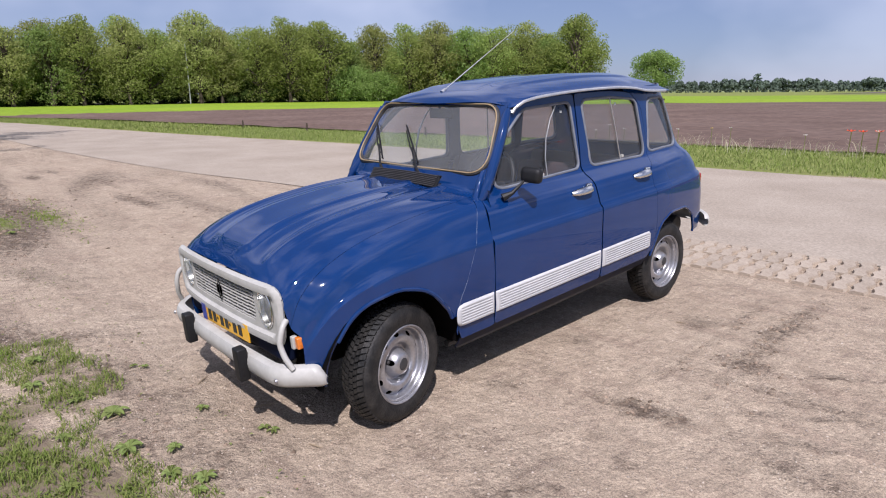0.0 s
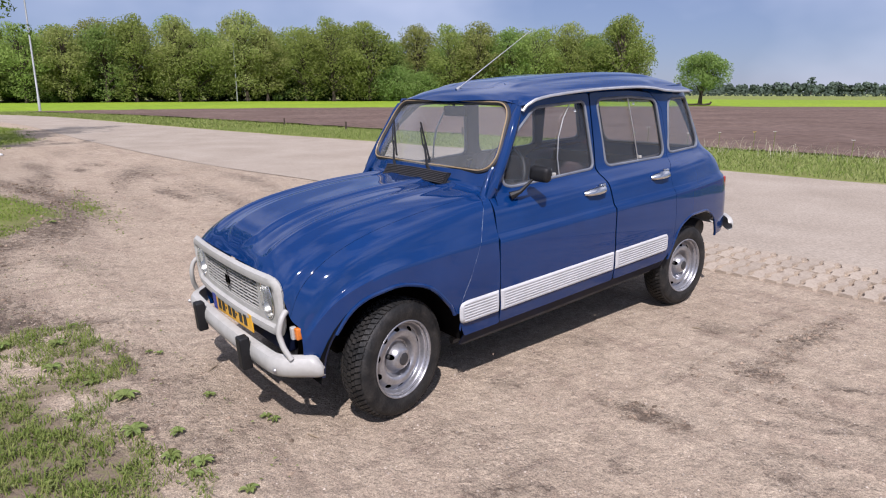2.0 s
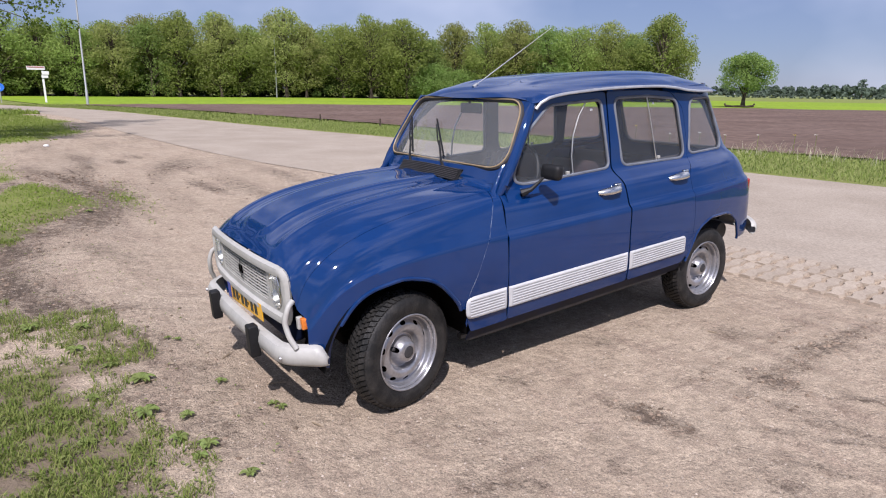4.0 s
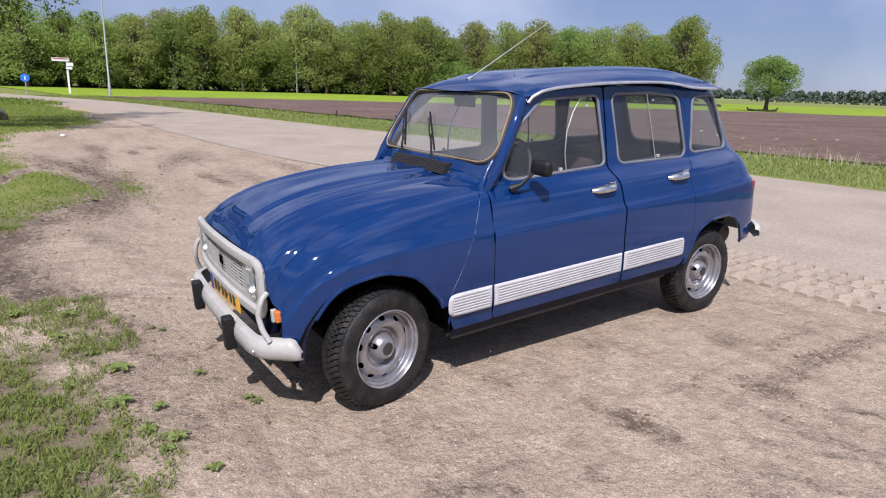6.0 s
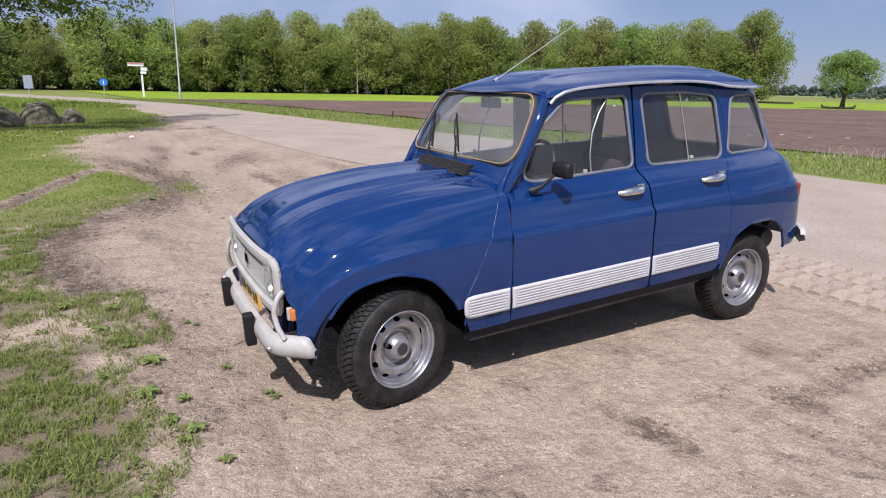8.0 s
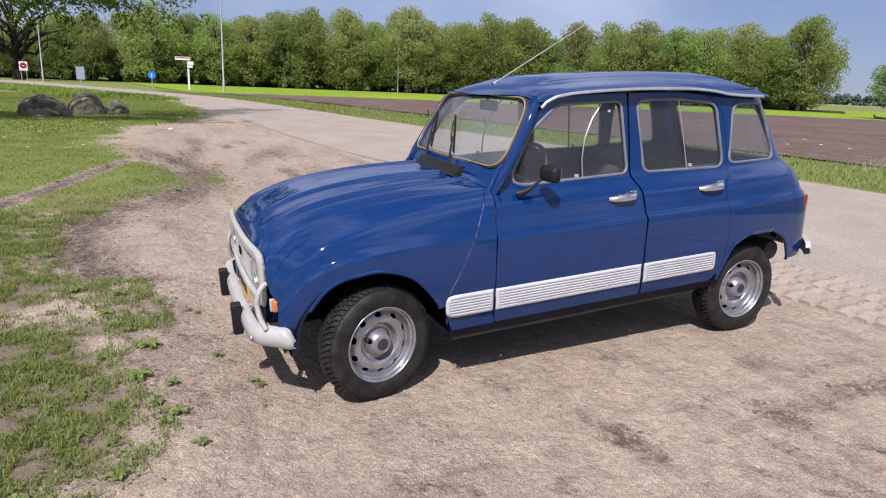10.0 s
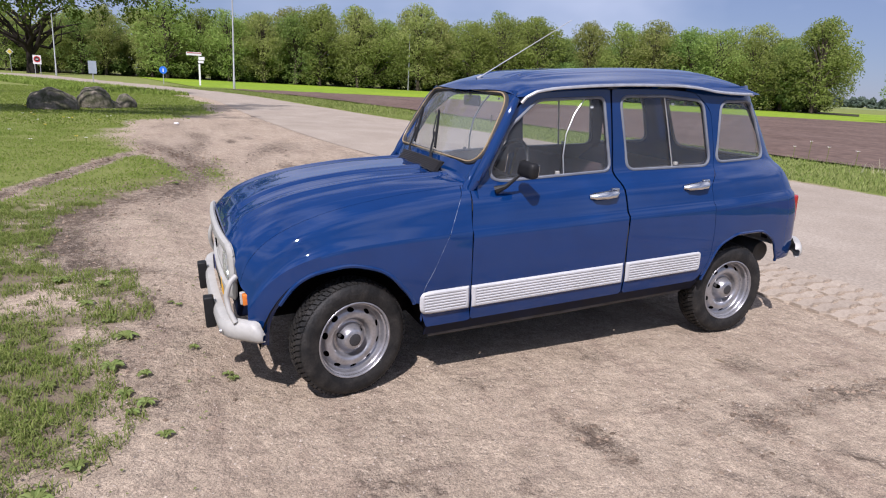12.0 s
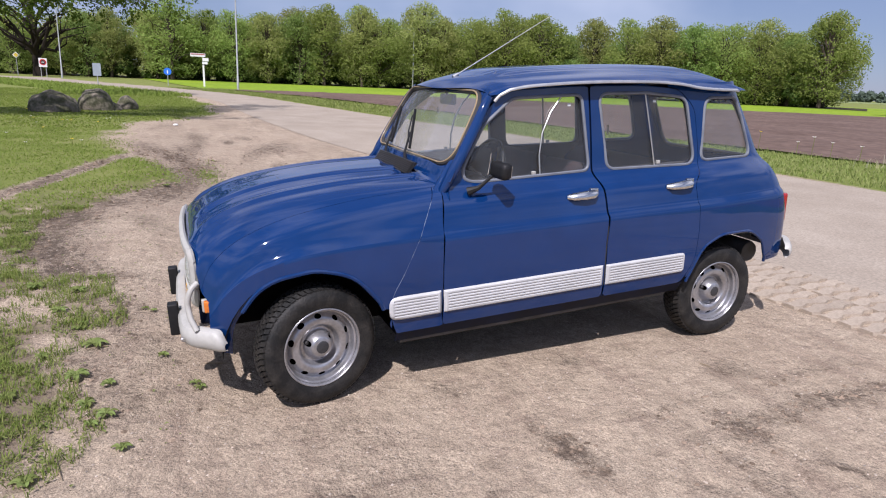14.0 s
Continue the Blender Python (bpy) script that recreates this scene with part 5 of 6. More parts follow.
def rib_strip(parent, y0, y1, radii, right):
    """A grey ribbed protection strip low on the side."""
    poly = outline([(y0, 0.372), (y1, 0.372), (y1, 0.490), (y0, 0.490)], radii, 5)
    inside = signed(poly)

    def face(y, z):
        d = -inside(y, z)
        k = (z - 0.388) / 0.0145
        groove = 0.0 if not (0 < k < 6 and y0 + 0.022 < y < y1 - 0.022) else 0.0055 * max(0.0, 1 - abs((k % 1) - 0.5) / 0.28)
        return side(y, z, 0.003 + 0.011 * ease(d / 0.010) - groove)
    n = max(8, int((y1 - y0) / 0.03))
    ys = [y0 - 0.002, y0 + 0.004, y0 + 0.012, y0 + 0.0215] + spaced(y0 + 0.0225, y1 - 0.0225, n) + [y1 - 0.0215, y1 - 0.012, y1 - 0.004, y1 + 0.002]
    bm = sheet(face, ys, spaced(0.371, 0.491, 66), lambda p: -inside(p.y, p.z), right)
    part("side_strip", bm, RIB, parent, "light grey ribbed plastic strip")


def flank(right):
    s = -1 if right else 1
    arch = signed(FRONT_ARCH)
    bm = sheet(nose, spaced(0, 6, 60), spaced(4.008, 9, 52), lambda p: min(arch(p.y, p.z), SEAM(p.z) - 0.0015 - p.y), right, -0.003)
    fender = part("front_fender", bm, PAINT, car)
    lip = [nose_at(p.x, p.y) for p in FRONT_ARCH if p.y > 0.31 and (p.x > -0.30 or p.y > 0.5)]
    part("arch_lip", tube(signs(lip, right), 0.011, n=8), PAINT, fender)
    door_edge = signed(FRONT_DOOR)
    bm = sheet(nose, spaced(0, 2.5, 40), spaced(4.008, 9, 44), lambda p: min(p.y - SEAM(p.z) - 0.0015, door_edge(p.y, p.z) - 0.0025, p.z - 0.302), right, -0.003)
    panel = part("cowl_side", bm, PAINT, car)
    rib_strip(panel, 0.345, 0.606, [0.045, 0.004, 0.004, 0.045], right)
    seam = [nose_at(SEAM(z), z) + Vector((0.001, 0, 0)) for z in spaced(0.46, 0.93, 14)]
    part("joint", tube(signs(seam, right), 0.0022, n=6), material_joint, panel, "pale flaking body joint")
    door(right, FRONT_DOOR, FRONT_GLASS, "front_door", 1.42, (0.618, 1.534, [0.004] * 4), [(1.365, 1.352), (1.30, 1.28), (1.245, 1.18), (1.222, 1.07), (1.222, 0.965)], 0)
    door(right, REAR_DOOR, REAR_GLASS, "rear_door", 2.055, (1.552, 2.088, [0.004, 0.03, 0.03, 0.004]), [(1.898, 1.362), (1.922, 1.18), (1.950, 0.962)], 0)
    # rear quarter
    d, hole, arch2 = signed(REAR_DOOR), signed(QUARTER_GLASS), signed(REAR_ARCH)
    bm = sheet(side, spaced(2.05, 3.02, 60), spaced(0.30, 1.40, 62),
               lambda p: min(d(p.y, p.z) - 0.0025, hole(p.y, p.z), arch2(p.y, p.z), REAR(p.z) + 0.001 - p.y, p.z - 0.335), right, -0.003)
    quarter = part("rear_quarter", bm, PAINT, car)
    window(quarter, QUARTER_GLASS, right)
    lip = [side(p.x, p.y, 0.0) for p in REAR_ARCH if p.y > 0.30]
    part("arch_lip", tube(signs(lip, right), 0.009, n=8), PAINT, quarter)
    # inner body behind the shut lines, gap shade put into its dark colour
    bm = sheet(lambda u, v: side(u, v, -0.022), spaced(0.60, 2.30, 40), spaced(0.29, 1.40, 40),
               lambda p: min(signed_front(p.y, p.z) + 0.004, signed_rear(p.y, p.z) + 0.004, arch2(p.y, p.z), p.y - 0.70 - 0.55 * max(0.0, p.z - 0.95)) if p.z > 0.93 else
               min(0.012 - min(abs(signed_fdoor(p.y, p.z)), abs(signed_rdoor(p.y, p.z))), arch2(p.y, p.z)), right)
    part("inner_frame", bm, SHADE_BLUE, car)
    # windscreen pillar
    bm = tube(signs([(0.580, 0.660, 0.90), (0.602, 0.686, 0.950), (0.601, 0.735, 1.03), (0.590, 0.799, 1.13), (0.572, 0.870, 1.24), (0.557, 0.920, 1.325), (0.553, 0.948, 1.368)], right),
              [0.014, 0.022, 0.027, 0.028, 0.027, 0.024, 0.016], n=12)
    part("pillar", bm, PAINT, car)
    post = [side(y, z, -0.022) for y, z in ((0.640, 0.86), (0.655, 0.945), (0.72, 1.03), (0.79, 1.115), (0.86, 1.215), (0.93, 1.318), (1.0, 1.372))]
    part("door_post", tube(signs(post, right), 0.018, n=10), PAINT, car)
    # sill, with the shade below the doors put into its colour
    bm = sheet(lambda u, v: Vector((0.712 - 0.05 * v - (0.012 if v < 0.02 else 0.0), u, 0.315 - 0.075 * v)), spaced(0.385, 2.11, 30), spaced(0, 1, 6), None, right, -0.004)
    part("sill", bm, SHADE_BLUE, car, "sill under the doors, blue darkened for the shade there")
    bm = tube(signs([(0.635, 0.42, 0.225), (0.635, 1.2, 0.222), (0.63, 2.05, 0.226)], right), 0.016, n=8, flat=(1, 0.8))
    part("sill_flange", bm, RUST, car, "grey worn sill flange")


material_joint = material("joint_filler", (0.20, 0.24, 0.32), 0.6, second=(0.02, 0.04, 0.12), scale=14, mix=(0.40, 0.60))
signed_front, signed_rear = signed(FRONT_GLASS), signed(REAR_GLASS)
signed_fdoor, signed_rdoor = signed(FRONT_DOOR), signed(REAR_DOOR)


NOSE_TABLE = [(nose(u, v), u, v) for u in spaced(0, 6, 36) for v in spaced(5, 9, 24)]


def nose_at(y, z):
    """The fender's outer point at a place in the side view."""
    aim = Vector((0, y, z))
    _, u, v = min(((p - aim).yz.length, u, v) for p, u, v in NOSE_TABLE)
    step = 0.09
    for _ in range(9):
        tries = [((nose(min(max(u + a, 0), 6), min(max(v + b, 4), 9)) - aim).yz.length, u + a, v + b) for a in (-step, 0, step) for b in (-step, 0, step)]
        _, u, v = min(tries)
        step *= 0.5
    return nose(min(max(u, 0), 6), min(max(v, 4), 9))


def mirror_copy(ob, parent):
    """The same part on the car's other side."""
    me = ob.data.copy()
    me.transform(Matrix.Diagonal((-1, 1, 1, 1)))
    me.flip_normals()
    twin = new(ob.name.split(".")[0], me)
    twin.parent, twin.visible_shadow = parent, ob.visible_shadow
    if "label" in ob:
        twin["label"] = ob["label"]
    for child in ob.children:
        mirror_copy(child, twin)


before = set(car.children)
flank(False)
for ob in [o for o in car.children if o not in before]:
    mirror_copy(ob, car)
part("bonnet", sheet(bonnet, spaced(0, 6, 56), spaced(-3.988, 3.988, 96), None, False, -0.003), PAINT, car, "ribbed blue bonnet")


# scuttle, windscreen, roof, tailgate
def screen_y(x, z):
    return 0.652 + 0.05 * (x / 0.6) ** 2 + 0.66 * (z - 1.0)


def screen(u, z):
    x = u * (0.645 - (z - 0.97) * 0.235)
    return Vector((x, screen_y(x, z), z))


SCREEN = outline([(-0.588, 1.054), (0.588, 1.054), (0.508, 1.388), (-0.508, 1.388)], [0.095, 0.095, 0.125, 0.125], 8)
in_screen = signed(SCREEN)
frame_part = part("screen_frame", sheet(screen, spaced(-1, 1, 60), spaced(0.985, 1.405, 30), lambda p: in_screen(p.x, p.z)), PAINT, car)
pane = part("windscreen", sheet(lambda u, z: screen(u, z) + Vector((0, 0.008, 0)), spaced(-1, 1, 40), spaced(1.0, 1.40, 20), lambda p: 0.004 - in_screen(p.x, p.z)), SCREEN_GLASS, car, "clear curved windscreen", shadow=False)
loop = [Vector((p.x, screen_y(p.x, p.y), p.y)) for p in SCREEN]
part("seal", tube(loop, 0.014, True, 8), DARKSEAL, pane, "dark rubber seal")
part("bead", tube([p + Vector((0, -0.0125, 0.007)) for p in loop], 0.0042, True, 8), GOLD, pane, "cream bead in the windscreen seal")


def scuttle(u, v):
    a, b = bonnet(0.0, u * 4.0), screen(u * 0.985, 0.998)
    p = a.lerp(b, v)
    p.z -= 0.004 * math.sin(math.pi * v)
    return p


fill = lambda u, v: nose(0.0, 4.0 + 1.3 * u).lerp(Vector((0.606, 0.702, 1.0)).lerp(Vector((0.652, 0.690, 0.905)), u), v)
for right in (False, True):
    part("scuttle_corner", sheet(fill, spaced(0, 1, 8), spaced(0, 1, 6), None, right), PAINT, car)
part("scuttle", sheet(scuttle, spaced(-1, 1, 50), spaced(0, 1, 8)), PAINT, car)
bm = bmesh.new()
vent = lambda x, k: Vector((x + 0.038, 0.582 + 0.036 * k + 0.018 * (x / 0.3) ** 2, 1.000 + 0.048 * k - 0.012 * (x / 0.3) ** 2))
for k in range(7):
    tube([vent(x, k / 6) + Vector((0, -0.010, 0.006)) for x in spaced(-0.290, 0.290, 12)], 0.0026, n=6, bm=bm)
louvre = part("air_intake", sheet(lambda u, v: vent(u, v) + Vector((0, -0.002, 0.002)), spaced(-0.302, 0.302, 12), spaced(-0.05, 1.06, 4)), BLACK, car, "black louvred air intake")
part("slat", bm, LINING, louvre, "dark grey louvre edges")
part("rim", tube([vent(-0.30, -0.05), vent(0.30, -0.05), vent(0.302, 1.06), vent(-0.302, 1.06)], 0.006, True, 6), BLACK, louvre)

EDGE_Z = smooth_curve([0.90, 0.98, 1.06, 1.18, 1.53, 1.90, 2.10, 2.25, 2.45, 2.75], [1.372, 1.376, 1.398, 1.412, 1.421, 1.413, 1.396, 1.372, 1.356, 1.345])
TOP_Z = smooth_curve([0.885, 0.90, 0.94, 1.0, 1.08, 1.30, 1.80, 2.20, 2.48, 2.57, 2.625, 2.655], [1.390, 1.404, 1.430, 1.452, 1.468, 1.490, 1.501, 1.491, 1.466, 1.436, 1.396, 1.350])
HALF = smooth_curve([0.9, 1.0, 1.2, 1.6, 2.1, 2.5, 2.8], [0.548, 0.562, 0.576, 0.582, 0.574, 0.548, 0.505])


def roof(u, v):
    y0, y1 = 0.893 + 0.055 * u * u, 2.655 - 0.030 * u * u
    y = y0 + (y1 - y0) * v
    z0, z1 = EDGE_Z(y), TOP_Z(y)
    z = z0 + (z1 - z0) * (1 - abs(u) ** 2.6) ** 0.72
    mid = ease((y - 1.05) / 0.15) * ease((2.55 - y) / 0.2)
    x = abs(u)
    z += mid * (0.010 * (1 - ease((x - 0.56) / 0.09)) - 0.005 * math.exp(-((x - 0.30) / 0.03) ** 2) + 0.004 * math.exp(-((x - 0.36) / 0.03) ** 2))
    return Vector((u * HALF(y), y, z))


roof_us = [math.copysign(1 - (1 - abs(t)) ** 1.7, t) for t in spaced(-1, 1, 72)]
top = part("roof", sheet(roof, roof_us, spaced(0, 1, 84), None, False), PAINT, car, "blue roof with pressed ribs")


def gutter(right):
    pts = [(0.553, 0.975, 1.345), (0.559, 1.00, 1.373)] + [(HALF(y) + 0.006, y, EDGE_Z(y) + 0.002) for y in spaced(1.05, 2.54, 32)] + [(0.534, 2.56, 1.350), (0.530, 2.575, 1.350)]
    part("gutter", tube(signs(pts, right), 0.0085, n=8, flat=(1, 0.75)), ALU, top, "bright metal rain gutter trim")


mirrored(gutter)


def tail(u, z):
    w = side(REAR(z), z).x
    return Vector((u * w, REAR(z) + 0.028 * (1 - u * u), z))


REAR_SCREEN = outline([(-0.42, 0.93), (0.42, 0.93), (0.36, 1.29), (-0.36, 1.29)], 0.07, 6)
in_rear = signed(REAR_SCREEN)
gate = part("tailgate", sheet(tail, spaced(-1, 1, 40), spaced(0.47, 1.36, 40), lambda p: in_rear(p.x, p.z)), PAINT, car)
part("window", sheet(tail, spaced(-0.9, 0.9, 20), spaced(0.9, 1.31, 16), lambda p: 0.003 - in_rear(p.x, p.z)), GLASS, gate, shadow=False)
part("seal", tube([Vector((p.x, tail(0, p.y).y - 0.01 * (p.x / 0.4) ** 2, p.y)) for p in REAR_SCREEN], 0.012, True, 8), DARKSEAL, gate)


def tail_lamp(right):
    s = -1 if right else 1
    bm = bmesh.new()
    box(bm, s * 0.576 - 0.045, s * 0.576 + 0.045, 2.900, 2.985, 0.545, 0.725, 0.014)
    part("tail_lamp", bm, RED, car, "red tail lamp")


mirrored(tail_lamp)


# nose: grille, lamps, plate, bumper
grille = part("grille", sheet(lambda u, v: Vector((u, -0.452 - 0.012 * (1 - (u / 0.6) ** 2), v)), spaced(-0.50, 0.50, 20), spaced(0.535, 0.745, 6)), BLACK, car, "black grille recess")
FRAME = outline([(-0.553, 0.502), (0.553, 0.502), (0.562, 0.768), (-0.562, 0.768)], [0.085, 0.085, 0.075, 0.075], 8)
OPEN = outline([(-0.345, 0.578), (0.345, 0.578), (0.345, 0.722), (-0.345, 0.722)], 0.012, 4)
LAMPS = [outline([(s * 0.43 - 0.063, 0.570), (s * 0.43 + 0.063, 0.570), (s * 0.43 + 0.063, 0.732), (s * 0.43 - 0.063, 0.732)], 0.060, 8) for s in (-1, 1)]
in_frame, in_open, in_lamps = signed(FRAME), signed(OPEN), [signed(p) for p in LAMPS]


def face_y(x):
    return -0.500 + 0.030 * (abs(x) / 0.56) ** 2.5


def surround(u, v):
    d = -in_frame(u, v)
    raised = 0.016 * ease(d / 0.014) * (1 - ease((d - 0.030) / 0.014))
    return Vector((u, face_y(u) - raised + 0.012, v))


part("grille_frame", sheet(surround, spaced(-0.565, 0.565, 130), spaced(0.500, 0.770, 40),
                           lambda p: min(-in_frame(p.x, p.z), in_open(p.x, p.z), in_lamps[0](p.x, p.z) + 0.004, in_lamps[1](p.x, p.z) + 0.004), False, -0.012),
     WHITE, grille, "cream plastic grille surround")
for k in range(9):
    z = 0.584 + 0.0165 * k
    bm = bmesh.new()
    for a, b in zip(spaced(-0.343, 0.343, 10), spaced(-0.343, 0.343, 10)[1:]):
        mid = (a + b) / 2
        box(bm, a, b, face_y(mid) + 0.004, face_y(mid) + 0.014, z - 0.0019, z + 0.0019)
    part("grille_bar", bm, WHITE, grille)
for i in range(8):
    for k in range(13):
        if (i + k) % 2:
            continue
        x = -0.318 + 0.053 * k
        bm = bmesh.new()
        box(bm, x - 0.0022, x + 0.0022, face_y(x) + 0.006, face_y(x) + 0.013, 0.584 + 0.0165 * i, 0.584 + 0.0165 * (i + 1))
        part("grille_fin", bm, WHITE, grille)
bm = bmesh.new()
for pts in ([(0, 0.708), (0.020, 0.668), (0.010, 0.668), (0, 0.69), (-0.010, 0.668), (-0.020, 0.668)], [(0, 0.592), (-0.020, 0.632), (-0.010, 0.632), (0, 0.612), (0.010, 0.632), (0.020, 0.632)]):
    verts = [bm.verts.new((x, face_y(0) - 0.004, z)) for x, z in pts]
    bm.faces.new(verts)
for x in (-0.015, 0.015):
    box(bm, x - 0.005, x + 0.005, face_y(0) - 0.008, face_y(0) - 0.001, 0.630, 0.670)
bmesh.ops.solidify(bm, geom=bm.faces[:], thickness=0.002)
part("badge", bm, BLACK, grille, "black diamond badge")


def headlamp(s):
    c = Vector((s * 0.43, face_y(0.43), 0.651))
    bm = bmesh.new()
    ring = lambda k, d: [c + Vector((0.064 * k * math.cos(t), d, 0.081 * k * math.sin(t))) for t in spaced(0, 2 * math.pi, 32)[:-1]]
    rows = [ring(k, d) for k, d in ((1.0, 0.004), (0.85, 0.045), (0.5, 0.062), (0.12, 0.068))]
    rows = [[bm.verts.new(p) for p in row] for row in rows]
    for a, b in zip(rows, rows[1:]):
        for j in range(32):
            bm.faces.new((a[j], a[(j + 1) % 32], b[(j + 1) % 32], b[j]))
    bm.faces.new(rows[-1])
    lamp = part("headlamp", bm, CHROME, grille, "oval headlamp with a bright reflector")
    bm = bmesh.new()
    rows = [[bm.verts.new(p) for p in ring(k, d)] for k, d in ((1.0, 0.002), (0.9, -0.010), (0.6, -0.018), (0.25, -0.021))]
    for a, b in zip(rows, rows[1:]):
        for j in range(32):
            bm.faces.new((a[j], a[(j + 1) % 32], b[(j + 1) % 32], b[j]))
    bm.faces.new(rows[-1])
    part("lens", bm, CLEAR, lamp, "domed clear lens", shadow=False)
    part("ring", tube(ring(1.03, 0.0), 0.0045, True, 8), CHROME, lamp)


headlamp(-1)
headlamp(1)
bm = bmesh.new()
box(bm, -0.235, 0.295, -0.512, -0.506, 0.445, 0.530, 0.002)
plate = part("number_plate", bm, PLATE, car, "yellow plate with dark bars for its characters")
plate.rotation_euler = (0, radians(-2.0), 0)
bm = bmesh.new()
box(bm, -0.235, -0.188, -0.5145, -0.5125, 0.446, 0.529)
part("band", bm, PLATEBLUE, plate)
for x, w in ((-0.155, 0.035), (-0.098, 0.035), (-0.05, 0.012), (-0.012, 0.035), (0.045, 0.035), (0.092, 0.012), (0.135, 0.035), (0.195, 0.035)):
    bm = bmesh.new()
    box(bm, x, x + w, -0.5145, -0.5125, 0.462 if w > 0.02 else 0.482, 0.515 if w > 0.02 else 0.494)
    part("bar", bm, INK, plate)
bm = bmesh.new()
box(bm, -0.52, 0.52, -0.47, -0.40, 0.415, 0.52, 0.02)
part("front_valance", bm, SHADE_BLUE, car)


def bumper(front):
    """A pressed cream bumper that wraps round the corners."""
    d = -1 if front else 1
    base = 0.0 if front else 2.55
    prof = [(-0.015, 0.440), (0.004, 0.441), (0.021, 0.436), (0.031, 0.420), (0.034, 0.395), (0.030, 0.364), (0.014, 0.348), (-0.004, 0.344)]
    path = []
    for t in spaced(-1, 1, 60):
        x = 0.705 * math.sin(t * math.pi / 2 * 0.98) ** 1.0
        a = abs(x)
        y = 0.540 - 0.02 * (a / 0.6) ** 2 - 0.125 * ease((a - 0.50) / 0.215) ** 1.5 - 0.012 * ease((a - 0.69) / 0.015)
        path.append((x, y, t))
    rows = []
    bm = bmesh.new()
    for i, (x, y, t) in enumerate(path):
        x0, y0, _ = path[max(0, i - 1)]
        x1, y1, _ = path[min(60, i + 1)]
        n = Vector((-(y1 - y0), x1 - x0)).normalized()
        k = abs(t)
        shrink = 1 - (0.66 if front else 0.45) * ease((k - 0.76) / 0.24) ** 2
        row = []
        for off, z in prof:
            zz = 0.358 + (z - 0.358) * shrink
            p = Vector((x, y)) + n * off * shrink
            row.append(bm.verts.new((p.x, base + d * p.y, zz + (0.0 if front else -0.012))))
        rows.append(row)
    for a, b in zip(rows, rows[1:]):
        for j in range(len(prof) - 1):
            bm.faces.new((a[j], b[j], b[j + 1], a[j + 1]))
    bmesh.ops.recalc_face_normals(bm, faces=bm.faces)
    bmesh.ops.solidify(bm, geom=bm.faces[:], thickness=0.004)
    ob = part("front_bumper" if front else "rear_bumper", bm, WHITE, car, "cream painted steel bumper")
    for x in (-0.285, 0.325) if front else (-0.3, 0.3):
        bm = bmesh.new()
        yy = base + d * 0.558
        box(bm, x - 0.029, x + 0.029, min(yy, yy + d * 0.048), max(yy, yy + d * 0.048), 0.320, 0.474, 0.010)
        part("overrider", bm, BLACK, ob, "black rubber overrider")
    if front:
        for s in (-1, 1):
            bm = lathe([(0.0, 0.010), (0.009, 0.008), (0.011, 0.0)], 12)
            bm.transform(pose(s * 0.585, -0.548, 0.390, 0, 0, -90))
            part("bolt", bm, STEEL, ob, "dull metal bolt head")
            pts = [(s * 0.572, -0.462, 0.632), (s * 0.584, -0.486, 0.616), (s * 0.590, -0.503, 0.585), (s * 0.590, -0.512, 0.545), (s * 0.606, -0.508, 0.495), (s * 0.630, -0.488, 0.436)]
            fine = [Vector([smooth_curve(range(6), [p[k] for p in pts])(t) for k in range(3)]) for t in spaced(0, 5, 20)]
            part("guard_hoop", tube(fine, 0.0125, n=10), WHITE, ob, "cream tube guard beside the headlamp")
    return ob


bumper(True)
bumper(False)


def indicator(right):
    s = -1 if right else 1
    bm = bmesh.new()
    box(bm, s * 0.607 - 0.014, s * 0.607 + 0.014, -0.448, -0.412, 0.505, 0.558, 0.007)
    lamp = part("indicator", bm, AMBER, car, "amber and clear front indicator")
    bm = bmesh.new()
    box(bm, s * 0.580 - 0.012, s * 0.580 + 0.012, -0.456, -0.43, 0.500, 0.558, 0.006)
    part("clear_part", bm, WHITE, lamp)


mirrored(indicator)


